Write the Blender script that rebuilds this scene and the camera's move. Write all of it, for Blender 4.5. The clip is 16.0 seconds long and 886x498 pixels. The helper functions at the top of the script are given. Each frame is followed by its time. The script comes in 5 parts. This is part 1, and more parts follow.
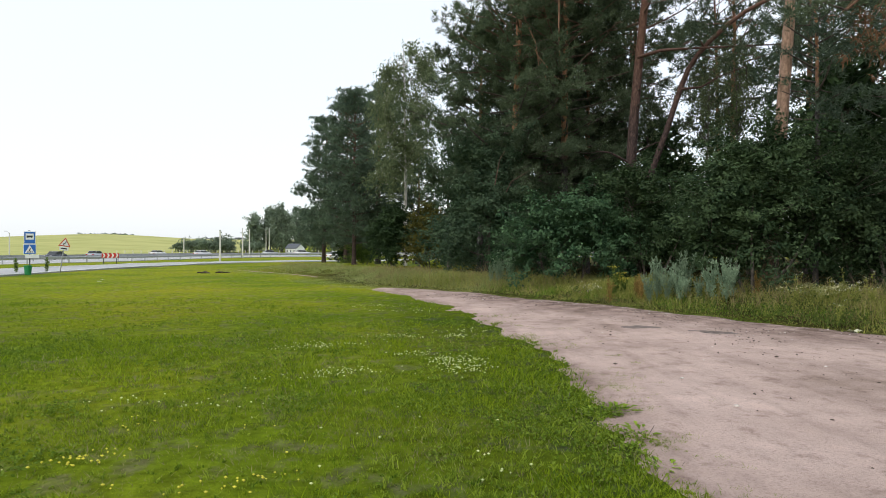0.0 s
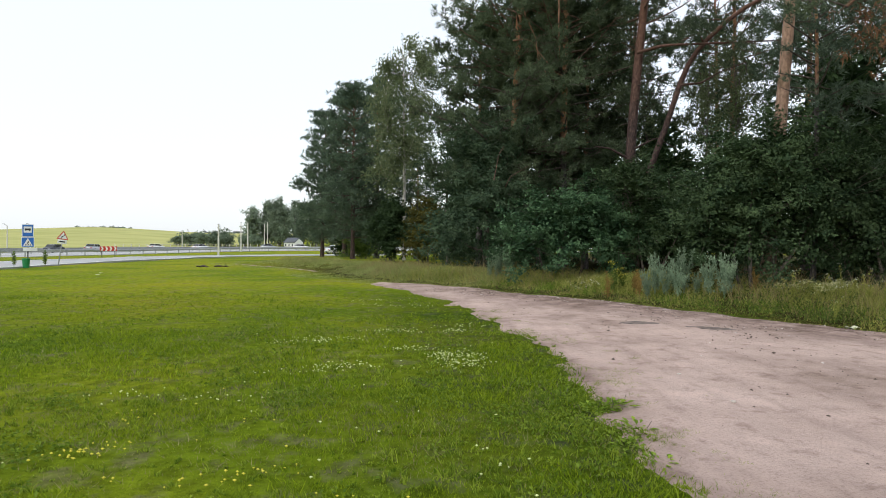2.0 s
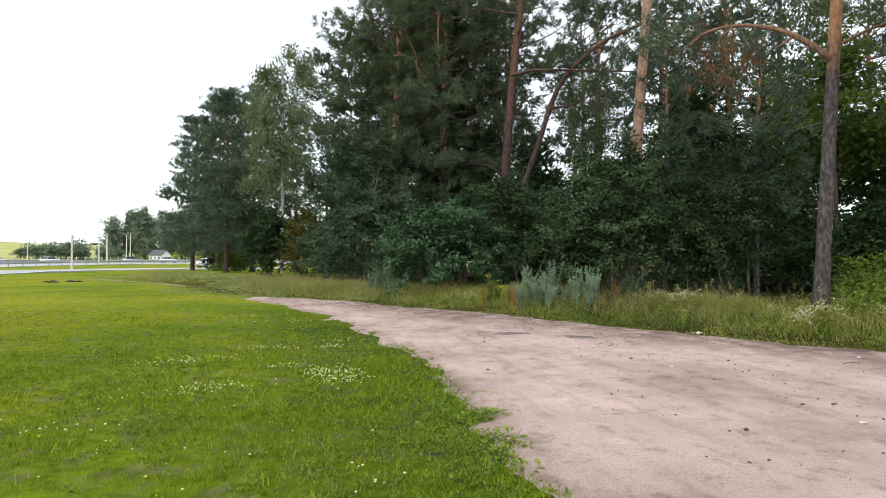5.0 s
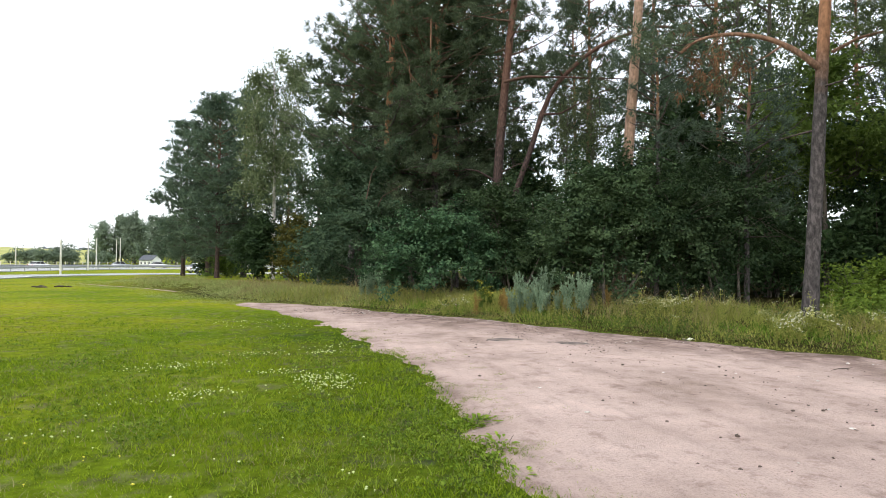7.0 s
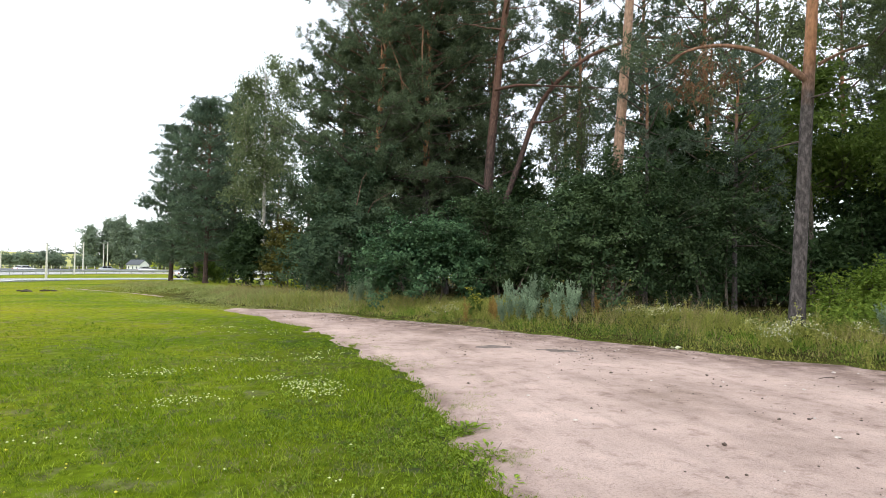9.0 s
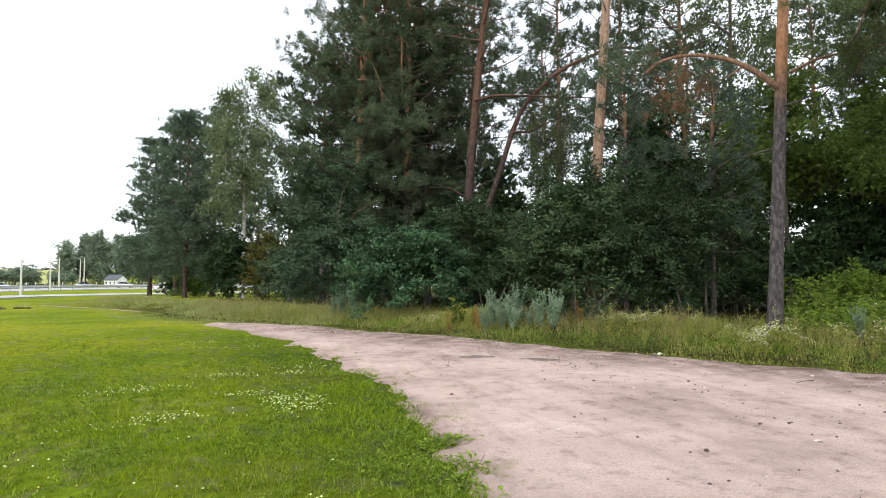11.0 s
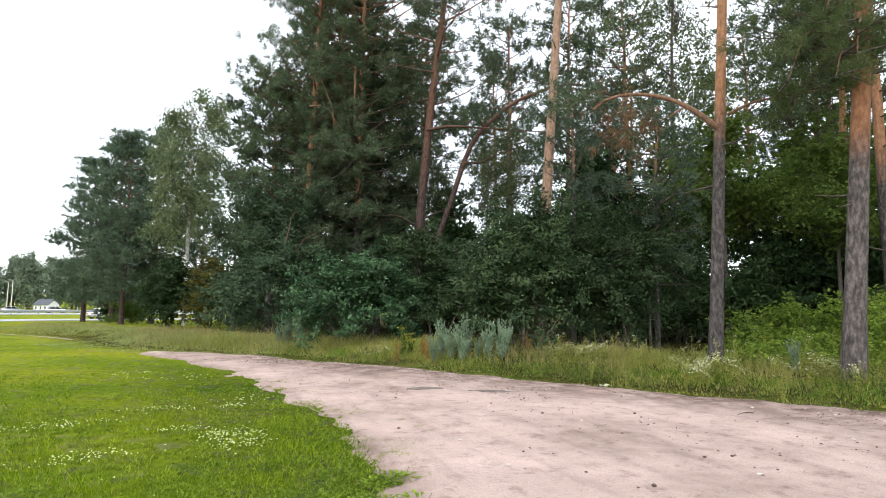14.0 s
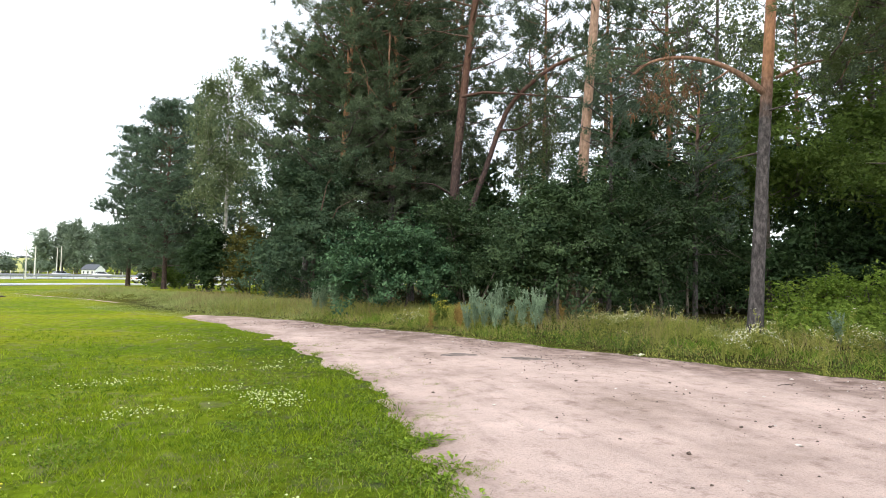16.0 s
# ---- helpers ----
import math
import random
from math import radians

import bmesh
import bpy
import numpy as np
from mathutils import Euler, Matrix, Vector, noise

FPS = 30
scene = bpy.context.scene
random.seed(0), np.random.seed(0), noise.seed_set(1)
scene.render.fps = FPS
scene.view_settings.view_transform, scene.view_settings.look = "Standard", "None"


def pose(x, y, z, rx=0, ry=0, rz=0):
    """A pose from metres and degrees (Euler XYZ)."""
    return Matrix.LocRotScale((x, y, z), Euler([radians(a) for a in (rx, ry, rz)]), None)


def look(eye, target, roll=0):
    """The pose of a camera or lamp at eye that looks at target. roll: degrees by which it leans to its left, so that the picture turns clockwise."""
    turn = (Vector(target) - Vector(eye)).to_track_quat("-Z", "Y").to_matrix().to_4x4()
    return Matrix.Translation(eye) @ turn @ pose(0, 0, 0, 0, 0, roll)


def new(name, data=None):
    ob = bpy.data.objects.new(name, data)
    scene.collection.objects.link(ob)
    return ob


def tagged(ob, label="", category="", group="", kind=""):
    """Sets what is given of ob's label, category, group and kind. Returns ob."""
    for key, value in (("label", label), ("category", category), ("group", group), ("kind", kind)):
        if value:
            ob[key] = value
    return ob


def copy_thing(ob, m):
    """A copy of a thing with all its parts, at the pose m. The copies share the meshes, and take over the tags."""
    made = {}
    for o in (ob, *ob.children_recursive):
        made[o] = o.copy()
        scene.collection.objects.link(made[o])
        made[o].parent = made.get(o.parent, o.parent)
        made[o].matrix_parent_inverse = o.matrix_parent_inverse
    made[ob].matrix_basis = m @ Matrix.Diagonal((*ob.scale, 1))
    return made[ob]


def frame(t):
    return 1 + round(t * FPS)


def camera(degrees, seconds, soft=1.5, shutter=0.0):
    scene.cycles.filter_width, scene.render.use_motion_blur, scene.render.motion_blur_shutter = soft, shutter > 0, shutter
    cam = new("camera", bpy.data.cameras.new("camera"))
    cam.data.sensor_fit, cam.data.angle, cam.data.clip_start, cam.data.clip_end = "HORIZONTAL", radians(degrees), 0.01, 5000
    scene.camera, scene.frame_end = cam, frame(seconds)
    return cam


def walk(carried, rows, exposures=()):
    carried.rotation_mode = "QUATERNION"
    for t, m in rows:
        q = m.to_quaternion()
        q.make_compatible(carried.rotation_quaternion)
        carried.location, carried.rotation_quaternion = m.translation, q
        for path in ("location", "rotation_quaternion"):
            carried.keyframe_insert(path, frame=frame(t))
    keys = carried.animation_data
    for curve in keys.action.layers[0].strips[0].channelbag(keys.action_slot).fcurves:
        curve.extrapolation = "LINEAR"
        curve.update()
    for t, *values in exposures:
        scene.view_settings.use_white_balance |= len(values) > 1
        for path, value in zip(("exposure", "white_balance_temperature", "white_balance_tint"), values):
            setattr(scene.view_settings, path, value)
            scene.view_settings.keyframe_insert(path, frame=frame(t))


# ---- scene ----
FOV = 72.0
cam = camera(FOV, 16.0, soft=0.9)
PATH = [
    (0, -0, 0, 1.6, 89.894, 0, 0),
    (0.5, -0.014, -0.021, 1.606, 89.892, 0.169, 0.015),
    (1, -0.003, -0.015, 1.606, 89.886, 0.29, 0.167),
    (1.5, -0.003, -0.015, 1.604, 89.488, 0.214, 0.706),
    (2, -0.009, -0.015, 1.607, 89.396, -0.257, -0.141),
    (2.5, -0.003, -0.001, 1.6, 89.618, -0.388, -0.419),
    (3, 0.008, -0.006, 1.608, 89.947, -0.249, -1.711),
    (3.5, 0.016, -0.038, 1.616, 90.198, 0.061, -5.027),
    (4, 0.011, -0.073, 1.632, 89.898, -0.077, -8.217),
    (4.5, 0.028, -0.058, 1.626, 90.269, -0.139, -10.545),
    (7, 0.034, -0.035, 1.625, 91.21, -0.455, -11.994),
    (7.5, 0.035, -0.043, 1.632, 91.348, -0.471, -12.116),
    (8, 0.032, -0.033, 1.626, 91.665, -0.451, -12.303),
    (8.5, 0.037, -0.037, 1.635, 91.675, -0.533, -12.56),
    (9, 0.041, -0.034, 1.626, 91.861, -0.872, -12.928),
    (11.5, 0.069, -0.018, 1.64, 93.768, 0.187, -15.155),
    (12, 0.071, -0.039, 1.662, 95.364, 0.144, -16.133),
    (12.5, 0.08, -0.06, 1.679, 96.557, 0.525, -17.457),
    (13, 0.092, 0.065, 1.684, 98.365, 0.377, -18.421),
    (13.5, 0.097, 0.078, 1.672, 96.992, -0.103, -19.236),
    (14, 0.098, 0.082, 1.659, 95.51, -0.552, -19.254),
    (14.5, 0.093, 0.093, 1.651, 94.561, -0.575, -18.673),
    (15, 0.094, 0.076, 1.642, 93.828, -0.938, -18.114),
    (15.5, 0.082, 0.09, 1.636, 92.843, -1.451, -17.579),
    (16, 0.081, 0.094, 1.636, 92.521, -1.132, -16.143),
]

walk(cam, [(t, pose(*p)) for t, *p in PATH],
     [(0, -0.05), (3, -0.02), (4.5, 0.22), (7, 0.40), (9, 0.45), (12, 0.50), (13, 0.54), (14.5, 0.62), (16, 0.65)])

# ---- overcast daylight ----
SUN_EL, SUN_AZ = radians(48), radians(215)
world = bpy.data.worlds.new("overcast_sky")
scene.world = world
world.use_nodes = True
wn, wl = world.node_tree.nodes, world.node_tree.links
wn.clear()
w_sky = wn.new("ShaderNodeTexSky")
w_sky.sky_type, w_sky.sun_disc = "NISHITA", False
w_sky.sun_elevation, w_sky.sun_rotation = SUN_EL, SUN_AZ
w_sky.air_density, w_sky.dust_density = 1.0, 3.0
w_bg1 = wn.new("ShaderNodeBackground")
w_bg1.inputs["Strength"].default_value = 0.06
w_bg2 = wn.new("ShaderNodeBackground")          # the cloud layer
w_bg2.inputs["Color"].default_value = (0.93, 0.97, 1.0, 1)
w_bg2.inputs["Strength"].default_value = 0.95
w_add, w_out = wn.new("ShaderNodeAddShader"), wn.new("ShaderNodeOutputWorld")
wl.new(w_sky.outputs[0], w_bg1.inputs["Color"])
wl.new(w_bg1.outputs[0], w_add.inputs[0])
wl.new(w_bg2.outputs[0], w_add.inputs[1])
wl.new(w_add.outputs[0], w_out.inputs["Surface"])

sun = new("sun", bpy.data.lights.new("sun", "SUN"))
sun.data.energy, sun.data.angle, sun.data.color = 0.9, radians(25), (1.0, 0.95, 0.88)
sun.matrix_world = look((0, 0, 60), (0 - 60 * math.sin(SUN_AZ) / math.tan(SUN_EL), 0 - 60 * math.cos(SUN_AZ) / math.tan(SUN_EL), 0))

# ---- numeric helpers ----
RNG = np.random.default_rng(7)


def hash2(i, j, seed):
    v = np.sin(i * 127.1 + j * 311.7 + seed * 74.7) * 43758.5453
    return v - np.floor(v)


def vnoise(x, y, seed=0):
    i, j = np.floor(x), np.floor(y)
    u, v = x - i, y - j
    u, v = u * u * (3 - 2 * u), v * v * (3 - 2 * v)
    a, b = hash2(i, j, seed), hash2(i + 1, j, seed)
    c, d = hash2(i, j + 1, seed), hash2(i + 1, j + 1, seed)
    return (a + (b - a) * u) * (1 - v) + (c + (d - c) * u) * v


def fbm(x, y, seed=0, octaves=4):
    total, amp, norm = 0.0, 1.0, 0.0
    for o in range(octaves):
        total = total + amp * vnoise(x * 2 ** o, y * 2 ** o, seed + o)
        norm, amp = norm + amp, amp * 0.5
    return total / norm


def smooth(a, b, v):
    t = np.clip((v - a) / (b - a), 0, 1)
    return t * t * (3 - 2 * t)


# the dirt track: its two edges over y
TRACK_Y = np.array([-10, 0, 4.1, 5.8, 7.3, 9.4, 12, 16.4, 19, 21.5, 23.7, 25, 27.4, 34, 37.5, 43])
TRACK_L = np.array([2.4, 1.9, 1.66, 1.62, 1.63, 1.57, 1.12, 0.22, -0.8, -1.75, -2.7, -3.25, -4.65, -7.35, -10.0, -14.7])
TRACK_R = np.array([16, 13.2, 11.9, 11.2, 10.6, 9.5, 7.7, 4.45, 2.75, 1.15, -0.75, -2.35, -4.35, -7.05, -9.7, -14.4])


def track_dist(x, y):
    """How far inside the dirt track a place lies (negative: outside)."""
    left, right = np.interp(y, TRACK_Y, TRACK_L), np.interp(y, TRACK_Y, TRACK_R)
    d = np.minimum(x - left, (right - x) * 0.85)
    rough = (fbm(x * 0.9, y * 0.9, 3) - 0.5) * 0.8 + (fbm(x * 2.4, y * 2.4, 9) - 0.5) * 0.42
    return d + rough * np.clip((27 - y) / 8, 0.45, 1) - 0.03 * smooth(25, 28, y) - 0.9 * smooth(23.6, 25.5, y) * smooth(33.5, 31.5, y)


def height(x, y):
    x, y = np.asarray(x, float), np.asarray(y, float)
    d = np.hypot(x, y)
    right = np.interp(y, TRACK_Y, TRACK_R)
    bank = smooth(0.2, 3.0, (x - right) * 0.85) * smooth(70, 35, y) * 0.28
    rough = (fbm(x * 0.25, y * 0.25, 1) - 0.5) * 0.12 * smooth(2, 10, d)
    fall = -0.55 * smooth(55, 115, d) * smooth(10, -10, x)
    crest = 1 - 0.3 * smooth(0.0, 0.15, np.abs(x / np.maximum(d, 1) + 0.49))
    hill = 12.5 * crest * smooth(175, 560, d) * smooth(60, -60, x + 0.1 * y) + 2.0 * smooth(600, 2500, d)
    return bank + rough + fall + hill


# ---- mesh helpers ----
class Acc:
    """Collects vertices and faces for one mesh."""

    def __init__(self):
        self.v, self.f3, self.f4, self.n = [], [], [], 0

    def add(self, verts, faces):
        verts = np.asarray(verts, float).reshape(-1, 3)
        faces = np.asarray(faces, int)
        (self.f3 if faces.shape[1] == 3 else self.f4).append(faces + self.n)
        self.v.append(verts)
        self.n += len(verts)
        return self

    def mesh(self, name, soft=True):
        v = np.concatenate(self.v)
        groups = [np.concatenate(g) for g in (self.f3, self.f4) if g]
        loops = np.concatenate([g.ravel() for g in groups]).astype(np.int32)
        sizes = np.concatenate([np.full(len(g), g.shape[1]) for g in groups]).astype(np.int32)
        me = bpy.data.meshes.new(name)
        me.vertices.add(len(v))
        me.vertices.foreach_set("co", v.astype(np.float32).ravel())
        me.loops.add(len(loops))
        me.loops.foreach_set("vertex_index", loops)
        me.polygons.add(len(sizes))
        me.polygons.foreach_set("loop_start", np.concatenate([[0], np.cumsum(sizes)[:-1]]).astype(np.int32))
        me.polygons.foreach_set("loop_total", sizes)
        me.polygons.foreach_set("use_smooth", np.full(len(sizes), soft, bool))
        me.update(calc_edges=True)
        return me


def link(name, me, material, parent=None, label=""):
    me.materials.append(material)
    ob = new(name, me)
    ob.parent = parent
    return tagged(ob, label=label)


def thing(name, label, category, at=(0, 0, 0), turn=0.0, group="", kind=""):
    ob = new(name)
    ob.empty_display_size = 0.2
    ob.matrix_basis = pose(*at, 0, 0, turn)
    return tagged(ob, label, category, group, kind)


def part(name, bm, material, parent, label="", soft=False):
    """One bmesh as one mesh object under a thing or a part."""
    me = bpy.data.meshes.new(name)
    bm.to_mesh(me)
    bm.free()
    for p in me.polygons:
        p.use_smooth = soft
    return link(name, me, material, parent, label)


def box(bm, c, s, turn=None, bevel=0.0):
    m = Matrix.Translation(c) @ (turn or Matrix()) @ Matrix.Diagonal((*s, 1))
    made = bmesh.ops.create_cube(bm, size=1, matrix=m)["verts"]
    if bevel:
        edges = list({e for v in made for e in v.link_edges})
        bmesh.ops.bevel(bm, geom=edges, offset=bevel, segments=2, affect="EDGES", profile=0.6)
    return bm


def rod(bm, a, b, r, r2=None, sides=10):
    a, b = Vector(a), Vector(b)
    m = Matrix.Translation((a + b) / 2) @ (b - a).to_track_quat("Z", "Y").to_matrix().to_4x4()
    bmesh.ops.create_cone(bm, cap_ends=True, segments=sides, radius1=r, radius2=r if r2 is None else r2, depth=(b - a).length, matrix=m)
    return bm


def prism(bm, outline, y0, y1):
    """A polygon in x and z, drawn out along y."""
    a = [bm.verts.new((x, y0, z)) for x, z in outline]
    b = [bm.verts.new((x, y1, z)) for x, z in outline]
    bm.faces.new(a), bm.faces.new(b[::-1])
    for i in range(len(a)):
        j = (i + 1) % len(a)
        bm.faces.new((a[j], a[i], b[i], b[j]))
    bmesh.ops.recalc_face_normals(bm, faces=bm.faces)
    return bm


def unit(v):
    return v / (np.linalg.norm(v, axis=-1, keepdims=True) + 1e-9)


def tube(acc, pts, radii, sides=7):
    pts, radii = np.asarray(pts, float), np.asarray(radii, float)
    d = unit(np.gradient(pts, axis=0))
    ref = np.array([1.0, 0, 0]) if abs(d[0][0]) < 0.8 else np.array([0, 1.0, 0])
    a = unit(np.cross(d, ref))
    b = np.cross(d, a)
    ang = np.linspace(0, 2 * np.pi, sides, endpoint=False)
    ring = pts[:, None] + radii[:, None, None] * (np.cos(ang)[None, :, None] * a[:, None] + np.sin(ang)[None, :, None] * b[:, None])
    n = len(pts)
    i, j = np.meshgrid(np.arange(n - 1), np.arange(sides), indexing="ij")
    k = (j + 1) % sides
    acc.add(ring.reshape(-1, 3), np.stack([i * sides + j, i * sides + k, (i + 1) * sides + k, (i + 1) * sides + j], -1).reshape(-1, 4))


def needles(acc, rng, at, way, count, length, width, up=0.45):
    """Tufts of needles round each place."""
    k = len(at)
    p = np.repeat(at, count, 0) + rng.normal(0, 0.05, (k * count, 3))
    d = unit(rng.normal(0, 1, (k * count, 3)) * 0.9 + np.repeat(way, count, 0) * 0.7 + [0, 0, up])
    s = unit(np.cross(d, rng.normal(0, 1, d.shape)))
    ln = length * rng.uniform(0.6, 1.25, (k * count, 1))
    w = width * rng.uniform(0.7, 1.3, (k * count, 1))
    v = np.stack([p - s * w / 2 + d * ln * 0.15, p + d * ln, p + s * w / 2 + d * ln * 0.15], 1)
    acc.add(v.reshape(-1, 3), np.arange(len(p) * 3).reshape(-1, 3))


def leaves(acc, rng, p, size, droop=0.0, flat=0.6, slim=0.55, face=None):
    """One four-cornered leaf at each place; face: the way that the leaves of one spray turn together."""
    n = len(p)
    normal = unit(rng.normal(0, 1, (n, 3)) + [0, 0, flat * 2] if face is None else rng.normal(0, 0.42, (n, 3)) + face)
    d = unit(np.cross(normal, rng.normal(0, 1, (n, 3))) + [0, 0, -droop])
    s = unit(np.cross(d, normal))
    ln = size * rng.uniform(0.6, 1.3, (n, 1))
    w = ln * slim
    lift = np.cross(s, d) * ln * 0.12
    v = np.stack([p, p + d * ln * 0.45 + s * w / 2 + lift, p + d * ln, p + d * ln * 0.45 - s * w / 2 + lift], 1)
    acc.add(v.reshape(-1, 3), np.arange(n * 4).reshape(-1, 4))


def blades(acc, rng, p, h, w, bend=0.35, tall=False):
    """Grass blades: one bent triangle each, or a stalk of two pieces when tall."""
    n = len(p)
    ang = rng.uniform(0, 2 * np.pi, n)
    s = np.stack([np.cos(ang), np.sin(ang), np.zeros(n)], 1)
    ang2 = rng.uniform(0, 2 * np.pi, n)
    lean = np.stack([np.cos(ang2), np.sin(ang2), np.zeros(n)], 1) * (bend * rng.uniform(0.2, 1.4, n) * h)[:, None]
    up = np.array([0, 0, 1.0]) * h[:, None]
    w = w[:, None]
    if not tall:
        v = np.stack([p - s * w / 2, p + s * w / 2, p + up + lean], 1)
        acc.add(v.reshape(-1, 3), np.arange(n * 3).reshape(-1, 3))
        return
    mid = p + up * 0.6 + lean * 0.35
    v = np.stack([p - s * w / 2, p + s * w / 2, mid + s * w * 0.35, mid - s * w * 0.35, p + up * 0.97 + lean, p + up * 0.97 + lean + s * w * 0.1], 1)
    base = np.arange(n)[:, None] * 6
    acc.add(v.reshape(-1, 3), np.concatenate([base + [0, 1, 2, 3], base + [3, 2, 5, 4]]))


# ---- materials ----
def material(name):
    m = bpy.data.materials.new(name)
    m.use_nodes = True
    nt = m.node_tree
    b = nt.nodes["Principled BSDF"]
    return m, nt, b


def nd(nt, kind, **inputs):
    n = nt.nodes.new(kind)
    for k, v in inputs.items():
        n.inputs[k.replace("_", " ")].default_value = v
    return n


def ramp(nt, source, stops):
    r = nt.nodes.new("ShaderNodeValToRGB")
    el = r.color_ramp.elements
    while len(el) < len(stops):
        el.new(0.5)
    for e, (p, c) in zip(el, stops):
        e.position, e.color = p, (*c, 1)
    nt.links.new(source, r.inputs[0])
    return r.outputs[0]


def noise_tex(nt, scale, detail=4.0, rough=0.55, coord="Object", stretch=None):
    tc = nt.nodes.new("ShaderNodeTexCoord")
    src = tc.outputs[coord]
    if stretch:
        mp = nt.nodes.new("ShaderNodeMapping")
        mp.inputs["Scale"].default_value = stretch
        nt.links.new(src, mp.inputs["Vector"])
        src = mp.outputs[0]
    n = nd(nt, "ShaderNodeTexNoise", Scale=scale, Detail=detail, Roughness=rough)
    nt.links.new(src, n.inputs["Vector"])
    return n.outputs[0]


def mixc(nt, fac, a, b, mode="MIX"):
    m = nt.nodes.new("ShaderNodeMix")
    m.data_type, m.blend_type = "RGBA", mode
    for sock, v in ((m.inputs[0], fac), (m.inputs[6], a), (m.inputs[7], b)):
        if isinstance(v, (int, float)):
            sock.default_value = v
        elif isinstance(v, tuple):
            sock.default_value = (*v, 1)
        else:
            nt.links.new(v, sock)
    return m.outputs[2]


def bump(nt, b, source, strength, distance):
    n = nd(nt, "ShaderNodeBump", Strength=strength, Distance=distance)
    nt.links.new(source, n.inputs["Height"])
    nt.links.new(n.outputs[0], b.inputs["Normal"])


def plain(name, color, rough=0.6, metal=0.0, vary=0.12, scale=6.0):
    m, nt, b = material(name)
    dark = tuple(c * (1 - vary) for c in color)
    light = tuple(min(1, c * (1 + vary)) for c in color)
    n = noise_tex(nt, scale)
    nt.links.new(ramp(nt, n, [(0.35, dark), (0.65, light)]), b.inputs["Base Color"])
    b.inputs["Roughness"].default_value, b.inputs["Metallic"].default_value = rough, metal
    return m


def foliage(name, dark, light, translucent=0.3, scale=1.2, rough=0.55, island=0.5, gloss=0.1):
    """Leaves or needles: tone varies by patch and by single leaf, and light passes through."""
    m, nt, b = material(name)
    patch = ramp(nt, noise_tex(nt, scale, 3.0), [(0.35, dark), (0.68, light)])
    geo = nt.nodes.new("ShaderNodeNewGeometry")
    each = ramp(nt, geo.outputs["Random Per Island"], [(0.0, tuple(c * 0.62 for c in dark)), (0.5, tuple((a + c) / 2 for a, c in zip(dark, light))), (1.0, tuple(min(1, c * 1.25) for c in light))])
    col = mixc(nt, island, patch, each)
    info = nt.nodes.new("ShaderNodeObjectInfo")
    hs = nd(nt, "ShaderNodeHueSaturation")
    mr = nd(nt, "ShaderNodeMapRange")
    mr.inputs[3].default_value, mr.inputs[4].default_value = 0.8, 1.2
    nt.links.new(info.outputs["Random"], mr.inputs[0])
    nt.links.new(mr.outputs[0], hs.inputs["Value"])
    nt.links.new(col, hs.inputs["Color"])
    nt.links.new(hs.outputs[0], b.inputs["Base Color"])
    b.inputs["Roughness"].default_value = rough
    b.inputs["Specular IOR Level"].default_value = gloss
    tr = nd(nt, "ShaderNodeBsdfTranslucent")
    nt.links.new(hs.outputs[0], tr.inputs["Color"])
    mx = nd(nt, "ShaderNodeMixShader")
    mx.inputs[0].default_value = translucent
    nt.links.new(b.outputs[0], mx.inputs[1])
    nt.links.new(tr.outputs[0], mx.inputs[2])
    nt.links.new(mx.outputs[0], nt.nodes["Material Output"].inputs["Surface"])
    return m


def bark(name, low, high, z0, z1, scale=14.0):
    """Bark, grey and furrowed below, thin and warm-coloured above."""
    m, nt, b = material(name)
    n = noise_tex(nt, scale, 6.0, 0.65, stretch=(1, 1, 0.45))
    tone_low = ramp(nt, n, [(0.34, tuple(c * 0.35 for c in low)), (0.5, low), (0.62, tuple(min(1, c * 1.9) for c in low))])
    tone_high = ramp(nt, n, [(0.34, tuple(c * 0.6 for c in high)), (0.55, high), (0.7, tuple(min(1, c * 1.35) for c in high))])
    tc = nt.nodes.new("ShaderNodeTexCoord")
    sep = nt.nodes.new("ShaderNodeSeparateXYZ")
    nt.links.new(tc.outputs["Object"], sep.inputs[0])
    add = nt.nodes.new("ShaderNodeMath")
    add.operation = "MULTIPLY_ADD"
    nt.links.new(noise_tex(nt, 1.6, 3.0), add.inputs[0])
    add.inputs[1].default_value = 1.6
    nt.links.new(sep.outputs[2], add.inputs[2])
    mr = nd(nt, "ShaderNodeMapRange")
    mr.inputs[1].default_value, mr.inputs[2].default_value = z0 + 0.8, z1 + 0.8
    nt.links.new(add.outputs[0], mr.inputs[0])
    nt.links.new(mixc(nt, mr.outputs[0], tone_low, tone_high), b.inputs["Base Color"])
    b.inputs["Roughness"].default_value = 0.9
    bump(nt, b, n, 0.8, 0.03)
    return m


